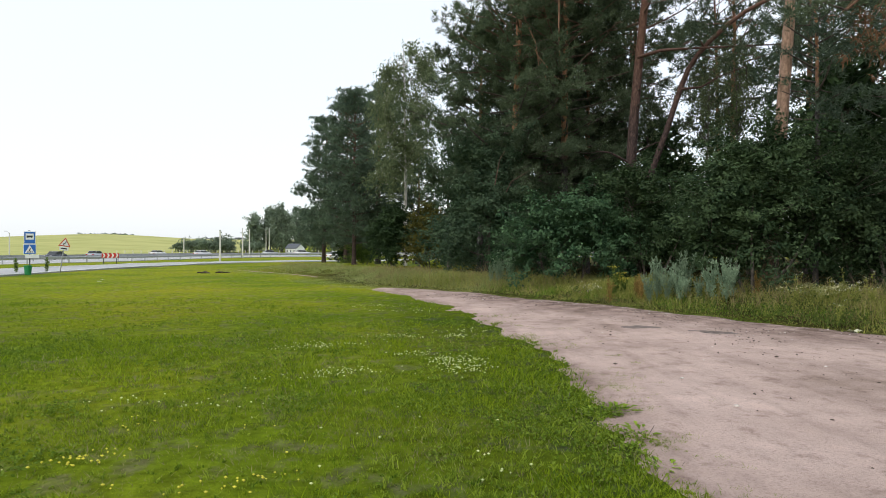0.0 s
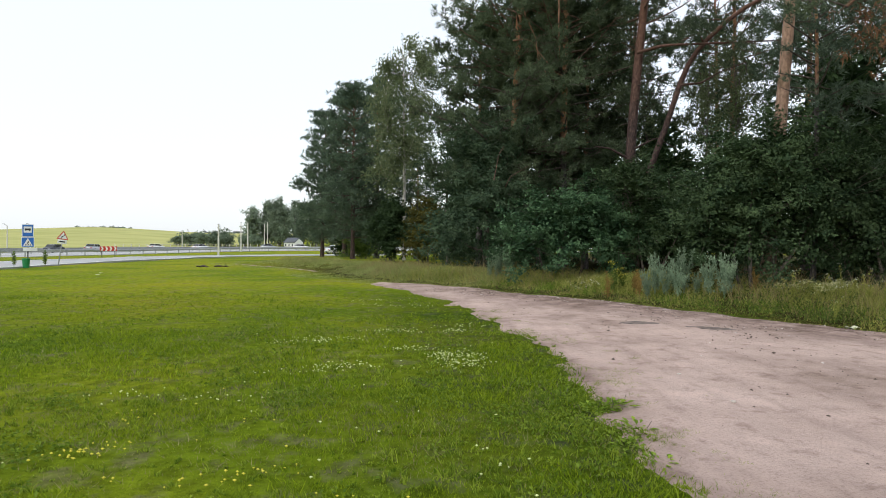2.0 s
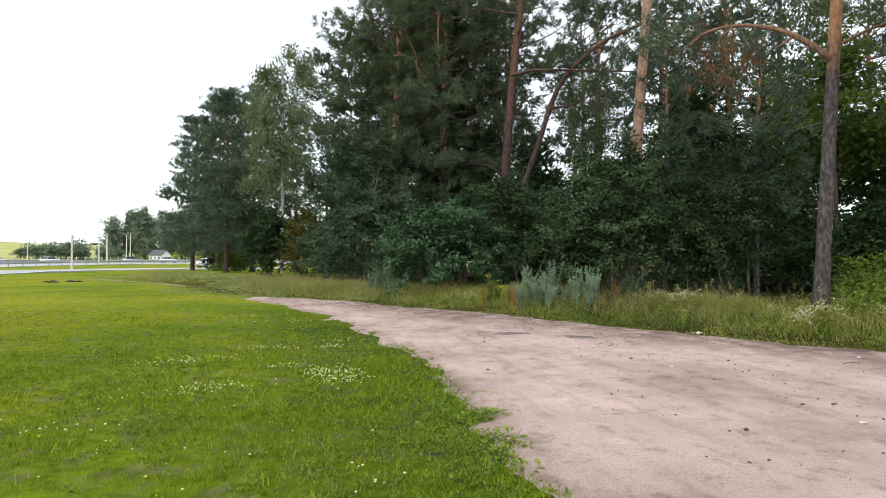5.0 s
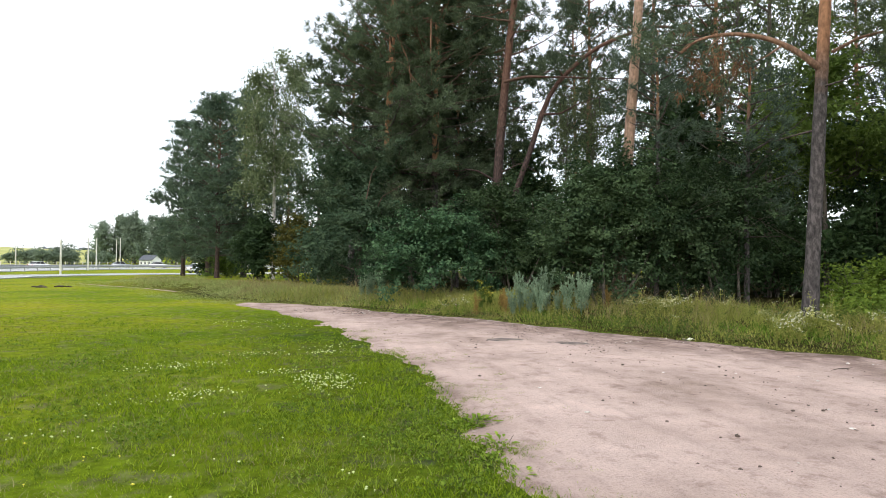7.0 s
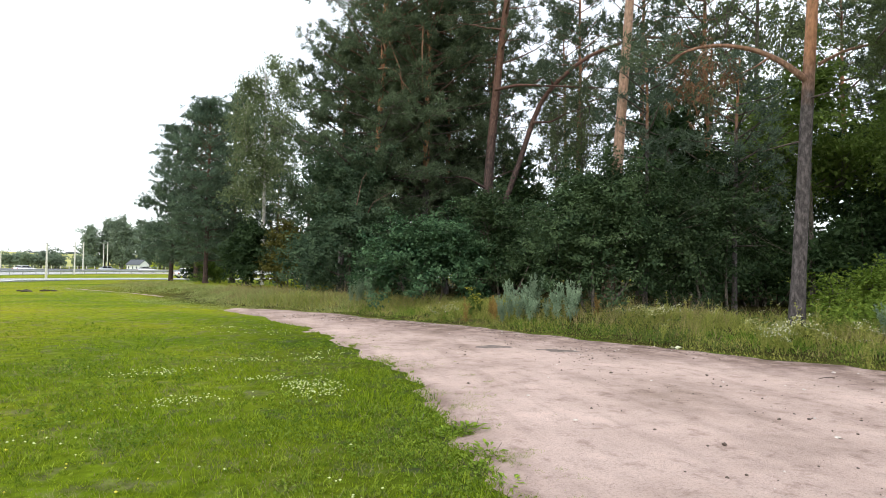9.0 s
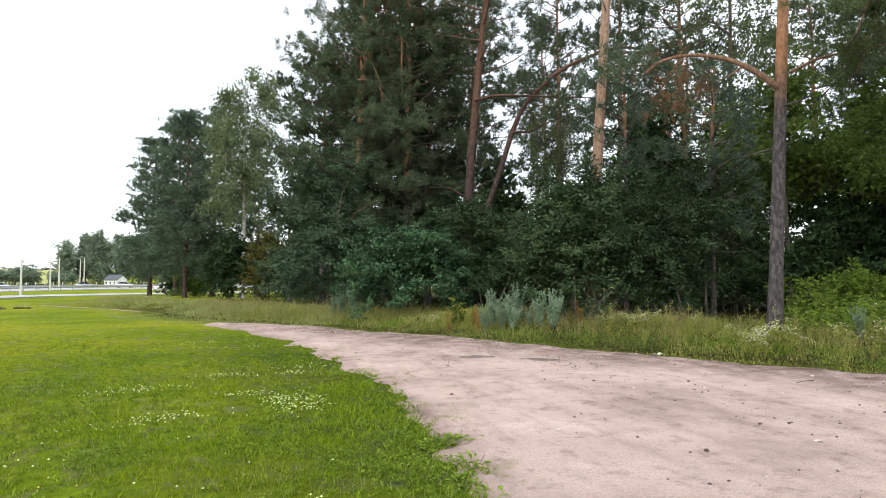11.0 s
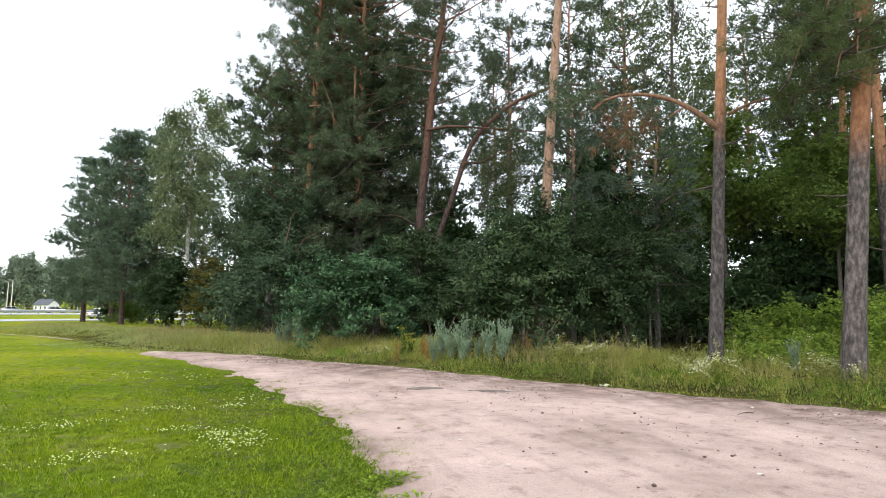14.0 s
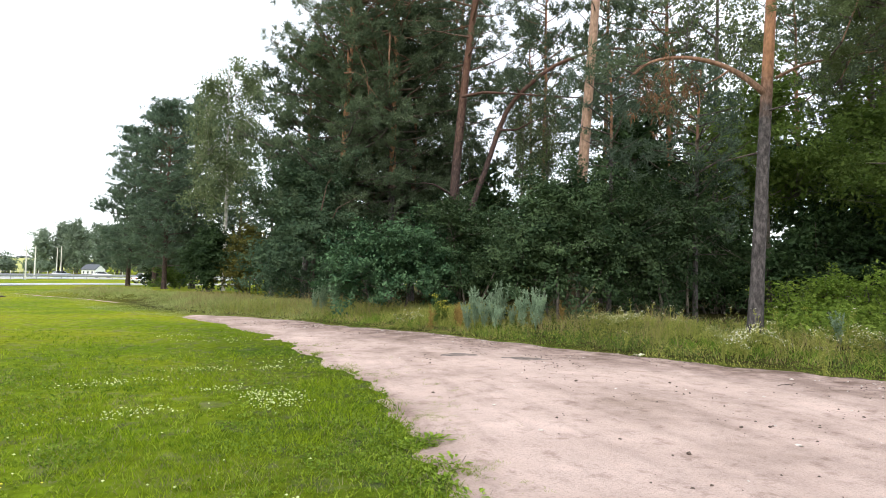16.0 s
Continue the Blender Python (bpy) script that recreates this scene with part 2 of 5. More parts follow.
def ground_mat():
    m, nt, b = material("lawn_soil_and_grass")
    big = ramp(nt, noise_tex(nt, 0.16, 3.0), [(0.36, (0.135, 0.215, 0.012)), (0.5, (0.23, 0.285, 0.016)), (0.64, (0.30, 0.315, 0.02))])
    fine = ramp(nt, noise_tex(nt, 5.0, 6.0, 0.7), [(0.3, (0.45, 0.45, 0.4)), (0.7, (1.25, 1.25, 1.1))])
    at = nt.nodes.new("ShaderNodeAttribute")
    at.attribute_name = "leaf_litter"
    litter = ramp(nt, noise_tex(nt, 1.4, 6.0, 0.7), [(0.35, (0.03, 0.032, 0.012)), (0.55, (0.06, 0.055, 0.022)), (0.7, (0.085, 0.09, 0.022))])
    worn = ramp(nt, noise_tex(nt, 2.3, 5.0, 0.65), [(0.51, (0.0, 0.0, 0.0)), (0.66, (0.65, 0.65, 0.65))])
    big = mixc(nt, worn, big, (0.24, 0.205, 0.13))
    # Soil tone plus painted shade between the grass clumps.
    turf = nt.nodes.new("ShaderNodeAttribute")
    turf.attribute_name = "turf_soil_shade"
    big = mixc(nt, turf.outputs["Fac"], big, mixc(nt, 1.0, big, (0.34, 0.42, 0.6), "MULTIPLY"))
    col = mixc(nt, 1.0, mixc(nt, at.outputs["Fac"], big, litter), fine, "MULTIPLY")
    nt.links.new(col, b.inputs["Base Color"])
    b.inputs["Roughness"].default_value = 1.0
    b.inputs["Specular IOR Level"].default_value = 0.02
    bump(nt, b, noise_tex(nt, 14.0, 5.0, 0.7), 0.9, 0.05)
    return m


def dirt_mat():
    m, nt, b = material("packed_sandy_dirt")
    big = ramp(nt, noise_tex(nt, 0.5, 5.0, 0.65), [(0.3, (0.33, 0.25, 0.213)), (0.45, (0.475, 0.365, 0.323)), (0.66, (0.61, 0.475, 0.426))])
    tc, mp = nt.nodes.new("ShaderNodeTexCoord"), nt.nodes.new("ShaderNodeMapping")
    mp.inputs["Rotation"].default_value, mp.inputs["Scale"].default_value = (0, 0, radians(-30)), (1.0, 0.12, 1)
    nt.links.new(tc.outputs["Object"], mp.inputs["Vector"])
    rut = nd(nt, "ShaderNodeTexNoise", Scale=2.6, Detail=5.0, Roughness=0.6)
    nt.links.new(mp.outputs[0], rut.inputs["Vector"])
    streak = ramp(nt, rut.outputs[0], [(0.33, (0.88, 0.87, 0.86)), (0.48, (1.0, 1.0, 1.0)), (0.7, (1.05, 1.045, 1.04))])
    spots = ramp(nt, noise_tex(nt, 3.2, 7.0, 0.72), [(0.34, (0.7, 0.67, 0.65)), (0.46, (1.0, 1.0, 1.0)), (0.72, (1.07, 1.06, 1.05))])
    grit = ramp(nt, noise_tex(nt, 45.0, 5.0, 0.8), [(0.3, (0.6, 0.58, 0.57)), (0.48, (1.0, 1.0, 1.0)), (0.75, (1.15, 1.15, 1.15))])
    col = mixc(nt, 1.0, mixc(nt, 1.0, mixc(nt, 1.0, big, streak, "MULTIPLY"), spots, "MULTIPLY"), grit, "MULTIPLY")
    at = nt.nodes.new("ShaderNodeAttribute")
    at.attribute_name = "dark_soil"
    mul = nt.nodes.new("ShaderNodeMath")
    mul.operation = "MULTIPLY"
    blot = ramp(nt, noise_tex(nt, 1.7, 6.0, 0.7), [(0.3, (0.0, 0.0, 0.0)), (0.58, (1.0, 1.0, 1.0))])
    nt.links.new(at.outputs["Fac"], mul.inputs[0])
    nt.links.new(blot, mul.inputs[1])
    col = mixc(nt, mul.outputs[0], col, mixc(nt, 1.0, col, (0.38, 0.35, 0.34), "MULTIPLY"))
    nt.links.new(col, b.inputs["Base Color"])
    b.inputs["Roughness"].default_value = 1.0
    b.inputs["Specular IOR Level"].default_value = 0.025
    bump(nt, b, noise_tex(nt, 22.0, 8.0, 0.75), 0.9, 0.03)
    return m


def asphalt_mat():
    m, nt, b = material("asphalt")
    big = ramp(nt, noise_tex(nt, 0.12, 4.0), [(0.3, (0.31, 0.31, 0.315)), (0.7, (0.41, 0.41, 0.415))])
    nt.links.new(big, b.inputs["Base Color"])
    b.inputs["Roughness"].default_value = 0.62
    bump(nt, b, noise_tex(nt, 40.0), 0.4, 0.01)
    return m


GROUND, DIRT, ASPHALT = ground_mat(), dirt_mat(), asphalt_mat()
FIELD = foliage("ripening_crop", (0.29, 0.30, 0.10), (0.38, 0.375, 0.14), 0.0, 0.05, 0.9, 0.0)
PINE = foliage("pine_needles", (0.049, 0.079, 0.046), (0.138, 0.175, 0.098), 0.3, 0.8)
PINE_NEAR = foliage("lighter_pine_needles", (0.075, 0.115, 0.045), (0.19, 0.24, 0.10), 0.45, 0.9)
# Bluish tone holds the haze of the far pines; two young pines share it.
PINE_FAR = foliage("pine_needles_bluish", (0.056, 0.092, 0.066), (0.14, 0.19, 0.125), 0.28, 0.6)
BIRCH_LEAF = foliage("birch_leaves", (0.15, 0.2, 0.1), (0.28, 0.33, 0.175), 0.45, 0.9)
# Haze over the distant trees is put into this paler, greyer green.
FAR_GREEN = foliage("hazy_distant_foliage", (0.16, 0.215, 0.15), (0.25, 0.31, 0.22), 0.4, 0.25)
# Wide dark-to-light patches put gap shade and bright sprays into the leaf colour.
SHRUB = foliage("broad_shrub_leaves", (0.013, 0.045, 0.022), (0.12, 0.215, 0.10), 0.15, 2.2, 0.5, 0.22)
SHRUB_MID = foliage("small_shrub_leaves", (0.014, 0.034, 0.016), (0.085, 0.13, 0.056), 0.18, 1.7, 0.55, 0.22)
# Also carries the shade inside the wood as plain dark leaf colour.
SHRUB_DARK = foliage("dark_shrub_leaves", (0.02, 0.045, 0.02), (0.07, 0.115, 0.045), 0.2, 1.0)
SHRUB_LIGHT = foliage("light_green_leaves", (0.08, 0.14, 0.026), (0.20, 0.275, 0.065), 0.5, 1.0)
# Brightened to look sunlit under the pines; the light is in the colour.
FERN = foliage("sunlit_thicket_leaves", (0.11, 0.19, 0.025), (0.25, 0.33, 0.06), 0.45, 1.0)
BROWN_NEEDLE = foliage("dead_brown_needles", (0.10, 0.055, 0.03), (0.20, 0.11, 0.06), 0.15, 1.0)
OLIVE = foliage("yellowing_shrub_leaves", (0.085, 0.085, 0.02), (0.15, 0.14, 0.035), 0.3, 1.0)
LAWN = foliage("lawn_grass", (0.095, 0.185, 0.01), (0.30, 0.37, 0.02), 0.45, 0.5, 0.8, 0.6, 0.04)
TUFT = foliage("clumped_grass", (0.05, 0.13, 0.01), (0.42, 0.52, 0.06), 0.45, 6.0, 0.8, 0.5, 0.05)
THATCH = foliage("dry_lawn_thatch", (0.15, 0.145, 0.06), (0.33, 0.30, 0.15), 0.2, 0.6, 0.8)
WEED = foliage("broad_lawn_weeds", (0.08, 0.165, 0.012), (0.29, 0.39, 0.05), 0.35, 0.8, 0.6)
TALL = foliage("tall_verge_grass", (0.13, 0.195, 0.03), (0.47, 0.44, 0.13), 0.4, 0.6, 0.8, 0.5, 0.1)
MEADOW = foliage("meadow_grass", (0.23, 0.29, 0.07), (0.46, 0.49, 0.2), 0.4, 0.6, 0.8, 0.5, 0.05)
TURF = foliage("green_verge_turf", (0.07, 0.155, 0.014), (0.20, 0.295, 0.045), 0.4, 0.7, 0.8, 0.5, 0.05)
# Dark patches here, too, paint the shade between sprays.
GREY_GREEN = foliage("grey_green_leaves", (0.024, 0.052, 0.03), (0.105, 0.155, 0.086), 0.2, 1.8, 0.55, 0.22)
# Birch leaf colour darkened to hold the shade inside the wood.
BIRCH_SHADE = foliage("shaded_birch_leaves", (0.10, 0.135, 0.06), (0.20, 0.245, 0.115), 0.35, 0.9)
RUST = foliage("rusty_seed_heads", (0.24, 0.16, 0.05), (0.40, 0.27, 0.09), 0.3, 1.5, 0.8)
STRAW = foliage("dry_seed_grass", (0.20, 0.17, 0.07), (0.36, 0.30, 0.14), 0.3, 0.5, 0.8)
WORMWOOD = foliage("grey_green_wormwood", (0.14, 0.215, 0.135), (0.35, 0.46, 0.31), 0.3, 2.5)
WHITE_PETAL = plain("white_petals", (0.74, 0.74, 0.56), 0.7)
CREAM_PETAL = plain("cream_petals", (0.62, 0.62, 0.32), 0.7)
CLOVER_PETAL = plain("clover_petals", (0.66, 0.73, 0.33), 0.7)
YELLOW_PETAL = plain("yellow_petals", (0.70, 0.62, 0.06), 0.7)
PINE_BARK = bark("pine_bark", (0.06, 0.052, 0.051), (0.34, 0.17, 0.09), 5.4, 6.6)
PALE_BARK = bark("pale_pine_bark", (0.27, 0.18, 0.135), (0.38, 0.245, 0.175), 3.0, 6.0)
STOUT_BARK = bark("stout_pine_bark", (0.085, 0.072, 0.068), (0.29, 0.135, 0.068), 4.4, 5.2, 12.0)
RED_BARK = bark("dark_red_pine_bark", (0.055, 0.034, 0.03), (0.155, 0.078, 0.053), 6.0, 11.0)
BIRCH_BARK = bark("birch_bark", (0.30, 0.29, 0.27), (0.5, 0.48, 0.45), 0.5, 3.0, 5.0)
LIMB_BARK = bark("limb_bark", (0.11, 0.07, 0.05), (0.25, 0.14, 0.085), 4.5, 7.5, 14.0)
BOUGH_BARK = bark("bough_bark", (0.075, 0.06, 0.05), (0.19, 0.105, 0.065), 8.0, 14.0)
TWIG_BARK = bark("grey_brown_twigs", (0.10, 0.085, 0.07), (0.13, 0.11, 0.09), 1.0, 4.0)


# ---- ground, track, roads, field ----
def spread_axis(lo, hi, fine, far):
    """Coordinates, close together between lo and hi and wider and wider beyond."""
    mid = np.arange(lo, hi + 1e-6, fine)
    steps, out = fine, []
    p = 0.0
    while p < far:
        steps *= 1.09
        p += steps
        out.append(p)
    out = np.array(out)
    return np.concatenate([(lo - out)[::-1], mid, hi + out])


def sheet(xs, ys, lift=0.0):
    gx, gy = np.meshgrid(xs, ys)
    v = np.stack([gx, gy, height(gx, gy) + lift], -1).reshape(-1, 3)
    n, m = len(xs), len(ys)
    i, j = np.meshgrid(np.arange(m - 1), np.arange(n - 1), indexing="ij")
    a = i * n + j
    return v, np.stack([a, a + 1, a + n + 1, a + n], -1).reshape(-1, 4)


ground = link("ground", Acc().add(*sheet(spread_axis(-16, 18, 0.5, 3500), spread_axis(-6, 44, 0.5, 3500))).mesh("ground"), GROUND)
gco = np.empty(len(ground.data.vertices) * 3, np.float32)
ground.data.vertices.foreach_get("co", gco)
gco = gco.reshape(-1, 3)
side_of = (gco[:, 0] - np.interp(gco[:, 1], TRACK_Y, TRACK_R)) * 0.85
ground.data.attributes.new("leaf_litter", "FLOAT", "POINT").data.foreach_set("value", (smooth(-1.0, 0.5, side_of) * np.maximum(smooth(50, 30, gco[:, 1]), smooth(-1, 4, gco[:, 0]) * smooth(110, 80, gco[:, 1]))).astype(np.float32))
# Mask of that soil and painted shade, strongest beside the track.
turf_soil_shade = smooth(24, 12, gco[:, 1]) * smooth(1.5, 3.0, gco[:, 1]) * (side_of < 0) * (0.4 + 0.6 * smooth(3.2, 0.6, np.interp(gco[:, 1], TRACK_Y, TRACK_L) - gco[:, 0]))
ground.data.attributes.new("turf_soil_shade", "FLOAT", "POINT").data.foreach_set("value", turf_soil_shade.astype(np.float32))
tagged(ground, "mown green lawn running on to roadside grass", "lawn", kind="structure")


def build_track():
    xs, ys = np.arange(-16, 17, 0.1), np.arange(-8, 43, 0.1)
    v, f = sheet(xs, ys)
    d = track_dist(v[:, 0], v[:, 1])
    wave = (fbm(v[:, 0] * 1.6, v[:, 1] * 0.8, 21) - 0.5) * 0.035 + (fbm(v[:, 0] * 5, v[:, 1] * 5, 22) - 0.5) * 0.018
    v[:, 2] += np.clip(d * 0.12, -0.05, 0.022) + wave * np.clip(d, 0, 1) + 0.004
    keep = (d[f] > -0.35).any(1)
    f = f[keep]
    used, inv = np.unique(f, return_inverse=True)
    me = Acc().add(v[used], inv.reshape(f.shape)).mesh("dirt_track")
    x, y = v[used, 0], v[used, 1]
    right = np.interp(y, TRACK_Y, TRACK_R)
    soil = smooth(3.4, 0.3, (right - x) * 0.85) * smooth(26, 18, y) + 0.5 * smooth(0.5, 0.0, d[used])
    me.attributes.new("dark_soil", "FLOAT", "POINT").data.foreach_set("value", np.clip(soil, 0, 1).astype(np.float32))
    return me


track = tagged(link("dirt_track", build_track(), DIRT), "pale pinkish packed dirt track with worn edges", "dirt track", kind="structure")


def ribbon(line, step=3.0):
    """Points along a smoothed line, and the way to its side."""
    line = np.array(line, float)
    seg = np.r_[0, np.cumsum(np.linalg.norm(np.diff(line, axis=0), axis=1))]
    s = np.arange(0, seg[-1], step)
    p = np.stack([np.interp(s, seg, line[:, 0]), np.interp(s, seg, line[:, 1])], 1)
    for _ in range(30):
        p[1:-1] = (p[:-2] + 2 * p[1:-1] + p[2:]) / 4
    d = unit(np.gradient(p, axis=0))
    side = np.stack([-d[:, 1], d[:, 0]], 1)
    return p, side


def band(line, a, b, lift, step=3.0):
    p, side = ribbon(line, step)
    mid = height(p[:, 0], p[:, 1]) + lift
    left, right = p + side * a, p + side * b
    top = np.concatenate([np.c_[left, mid], np.c_[right, mid]])
    low = top - [0, 0, 0.25]
    n = len(p)
    i = np.arange(n - 1)
    f = np.concatenate([np.stack([i, i + 1, n + i + 1, n + i], 1), np.stack([i, 2 * n + i, 2 * n + i + 1, i + 1], 1), np.stack([n + i, n + i + 1, 3 * n + i + 1, 3 * n + i], 1)])
    return Acc().add(np.concatenate([top, low]), f)


SLIP = [(-25, -60), (-27, 0), (-28.2, 38), (-28.3, 58), (-25.5, 76), (-19, 90), (-6, 101), (20, 110), (60, 116)]
HIGHWAY = [(-66, -160), (-63, 0), (-62, 60), (-62, 108), (-56, 140), (-42, 158), (-15, 168), (30, 175), (160, 180)]
PAINT = plain("road_paint", (0.7, 0.7, 0.68), 0.6, 0, 0.2)
road = tagged(link("road", band(SLIP, -3.6, 3.6, 0.10).mesh("road", False), ASPHALT), "grey asphalt side road with white edge lines", "road", kind="structure")
highway = tagged(link("road", band(HIGHWAY, -12, 12, 0.12).mesh("road", False), ASPHALT), "wide grey asphalt main road behind crash barriers", "road", kind="structure")
for off in (-3.3, 3.3):
    link("edge_line", band(SLIP, off - 0.12, off + 0.12, 0.112).mesh("edge_line", False), PAINT, road)
for off in (-11.2, -0.8, 0.8, 11.2):
    link("edge_line", band(HIGHWAY, off - 0.12, off + 0.12, 0.132).mesh("edge_line", False), PAINT, highway)

fx, fy = np.arange(-900, 40, 14.0), np.arange(60, 1000, 14.0)
fv, ff = sheet(fx, fy, 0.25)
fd = np.hypot(fv[:, 0] + 0, fv[:, 1])
keep = ((fd[ff] > 175) & (fd[ff] < 760) & (fv[ff][..., 0] < 20 - 0.12 * fv[ff][..., 1]) & (fv[ff][..., 0] < -80 + 0.05 * fv[ff][..., 1])).all(1)
used, inv = np.unique(ff[keep], return_inverse=True)
field = link("field", Acc().add(fv[used], inv.reshape(-1, 4)).mesh("field"), FIELD)
tagged(field, "yellow-green ripening crop field on a low hill", "field", kind="structure")


# ---- trees and shrubs ----
def pine(label, at, seed, H, cb, spread, r0, lean=(0.0, 0.0), dens=5.0, needle=0.2, width=0.036, bark_mat=None, leaf_mat=None,
         limbs=(), group="pines of the wood", tufts=11, sides=10, name="pine_tree", gap=0.46, dead=6, flat=1.0, pad=0.42, fill=13, taper=0.5, puffy=0.3, brown=None, sway_by=0.7, bow=1.0):
    rng = np.random.default_rng(seed)
    root = thing(name, label, "tree", at, 0, group)
    s = np.linspace(0, 1, 14)
    wob = np.cumsum(rng.normal(0, 0.05, (14, 2)), 0) * sway_by
    wob -= wob[0]
    axis = np.c_[lean[0] * s ** bow + wob[:, 0] * s, lean[1] * s ** bow + wob[:, 1] * s, H * s - 0.15]
    rad = r0 * (1 - s) ** 0.75 + 0.025
    rad[0] *= 1.22
    wood, limb, crown = Acc(), Acc(), Acc()
    tube(wood, axis, rad, sides)
    link("trunk", wood.mesh("trunk"), bark_mat or PINE_BARK, root)
    tuft_at, tuft_way = [], []

    def bough(start, way, length, rise, thick, bare=0.3, full=True):
        n = 6
        t = np.linspace(0, 1, n)
        sway = np.cumsum(rng.normal(0, 0.05, (n, 3)), 0) * length * 0.35
        pts = start + np.outer(t * length, way) + sway * t[:, None] + np.outer(t ** 2, [0, 0, rise * length])
        tube(limb, pts, thick * (1 - t) + 0.008, 5)
        if not full:
            return
        m = max(2, int(length * (1 - bare) / gap))
        for u in rng.uniform(bare, 1.05, m):
            i = min(int(u * (n - 1)), n - 2)
            base = pts[i] + (pts[i + 1] - pts[i]) * (u * (n - 1) - i)
            az = rng.uniform(0.2, 1.4) * rng.choice([-1, 1])
            c, sn = math.cos(az), math.sin(az)
            w2 = np.array([way[0] * c - way[1] * sn, way[0] * sn + way[1] * c, rng.uniform(-0.15, 0.6)])
            ln = (0.25 + length * rng.uniform(0.05, 0.28)) * (1.15 - 0.5 * u)
            size = pad * rng.uniform(0.6, 1.25)
            k = max(4, int(fill * (size / 0.4) ** 2))
            puffs = rng.normal(0, 1, (max(2, k // (4 if needle < 0.25 else 2)), 3)) * [size * 0.66, size * 0.66, size * puffy]
            tuft_at.append(base + w2 * ln + puffs[np.arange(k) % len(puffs)] + rng.normal(0, needle * 0.32, (k, 3)))
            tuft_way.append(np.repeat(w2[None], k, 0))
            if thick > 0.03:
                tube(limb, np.stack([base, base + w2 * ln * 0.6 + [0, 0, -0.04], base + w2 * ln * 1.2]), [0.012, 0.009, 0.004], 3)

    count = int((H - cb) * dens)
    for i in range(count):
        u = ((i + rng.uniform(0, 1)) / count) ** 0.9
        z = cb + u * (H - cb - 0.3)
        a = i * 2.4 + rng.uniform(-0.5, 0.5)
        k = np.interp(z, axis[:, 2], np.arange(14))
        p = np.array([np.interp(k, np.arange(14), axis[:, c]) for c in range(3)])
        ln = spread * ((1 - u) ** taper) * (0.55 + 0.45 * min(1, u * 3 + 0.3)) * rng.uniform(0.55, 1.15) + 0.35
        el = rng.uniform(-0.3, 0.35) + 0.45 * u
        bough(p, np.array([math.cos(a) * math.cos(el), math.sin(a) * math.cos(el), math.sin(el) * flat]), ln, rng.uniform(0.0, 0.22), 0.012 + 0.012 * ln, 0.12 if u < 0.5 else 0.3)
    for i in range(dead):
        z = rng.uniform(cb * 0.35, cb)
        a = rng.uniform(0, 6.28)
        k = np.interp(z, axis[:, 2], np.arange(14))
        p = np.array([np.interp(k, np.arange(14), axis[:, c]) for c in range(3)])
        bough(p, np.array([math.cos(a), math.sin(a), rng.uniform(-0.25, 0.2)]), rng.uniform(0.4, 1.4), 0, 0.022, full=False)
    for pts, thick, leafy in limbs:
        arm = Acc()
        pts = np.array(pts, float) - np.array(at)
        t = np.linspace(0, 1, 20)
        seg = np.linspace(0, 1, len(pts))
        fine = np.stack([np.interp(t, seg, pts[:, c]) for c in range(3)], 1)
        fine[1:-1] = (fine[:-2] + 2 * fine[1:-1] + fine[2:]) / 4
        tube(arm, fine, thick * (1 - t * 0.7), 7)
        link("limb", arm.mesh("limb"), RED_BARK if bark_mat is RED_BARK else LIMB_BARK, root)
        for u in np.linspace(1 - leafy, 1, int(10 * leafy) + 1)[1:]:
            i = int(u * 19)
            a = rng.uniform(0, 6.28)
            bough(fine[i], np.array([math.cos(a), math.sin(a), rng.uniform(-0.3, 0.4)]), rng.uniform(0.6, 1.3), -0.05, 0.02)
    tagged(link("bough", limb.mesh("bough"), BOUGH_BARK, root), kind="stuff")
    if brown:
        dry = Acc()
        needles(dry, rng, np.array(brown[:3]) - np.array(at) + rng.normal(0, 1, (brown[3], 3)) * [0.4, 0.4, 0.45], np.repeat([[0, 0, -1.0]], brown[3], 0), 10, 0.18, 0.03, -0.5)
        tagged(link("dead_needles", dry.mesh("dead_needles", False), BROWN_NEEDLE, root, "brown dead needles hanging from the limb"), kind="stuff")
    needles(crown, rng, np.concatenate(tuft_at), np.concatenate(tuft_way), tufts, needle, width)
    tagged(link("crown", crown.mesh("crown", False), leaf_mat or PINE, root), kind="stuff")
    return root


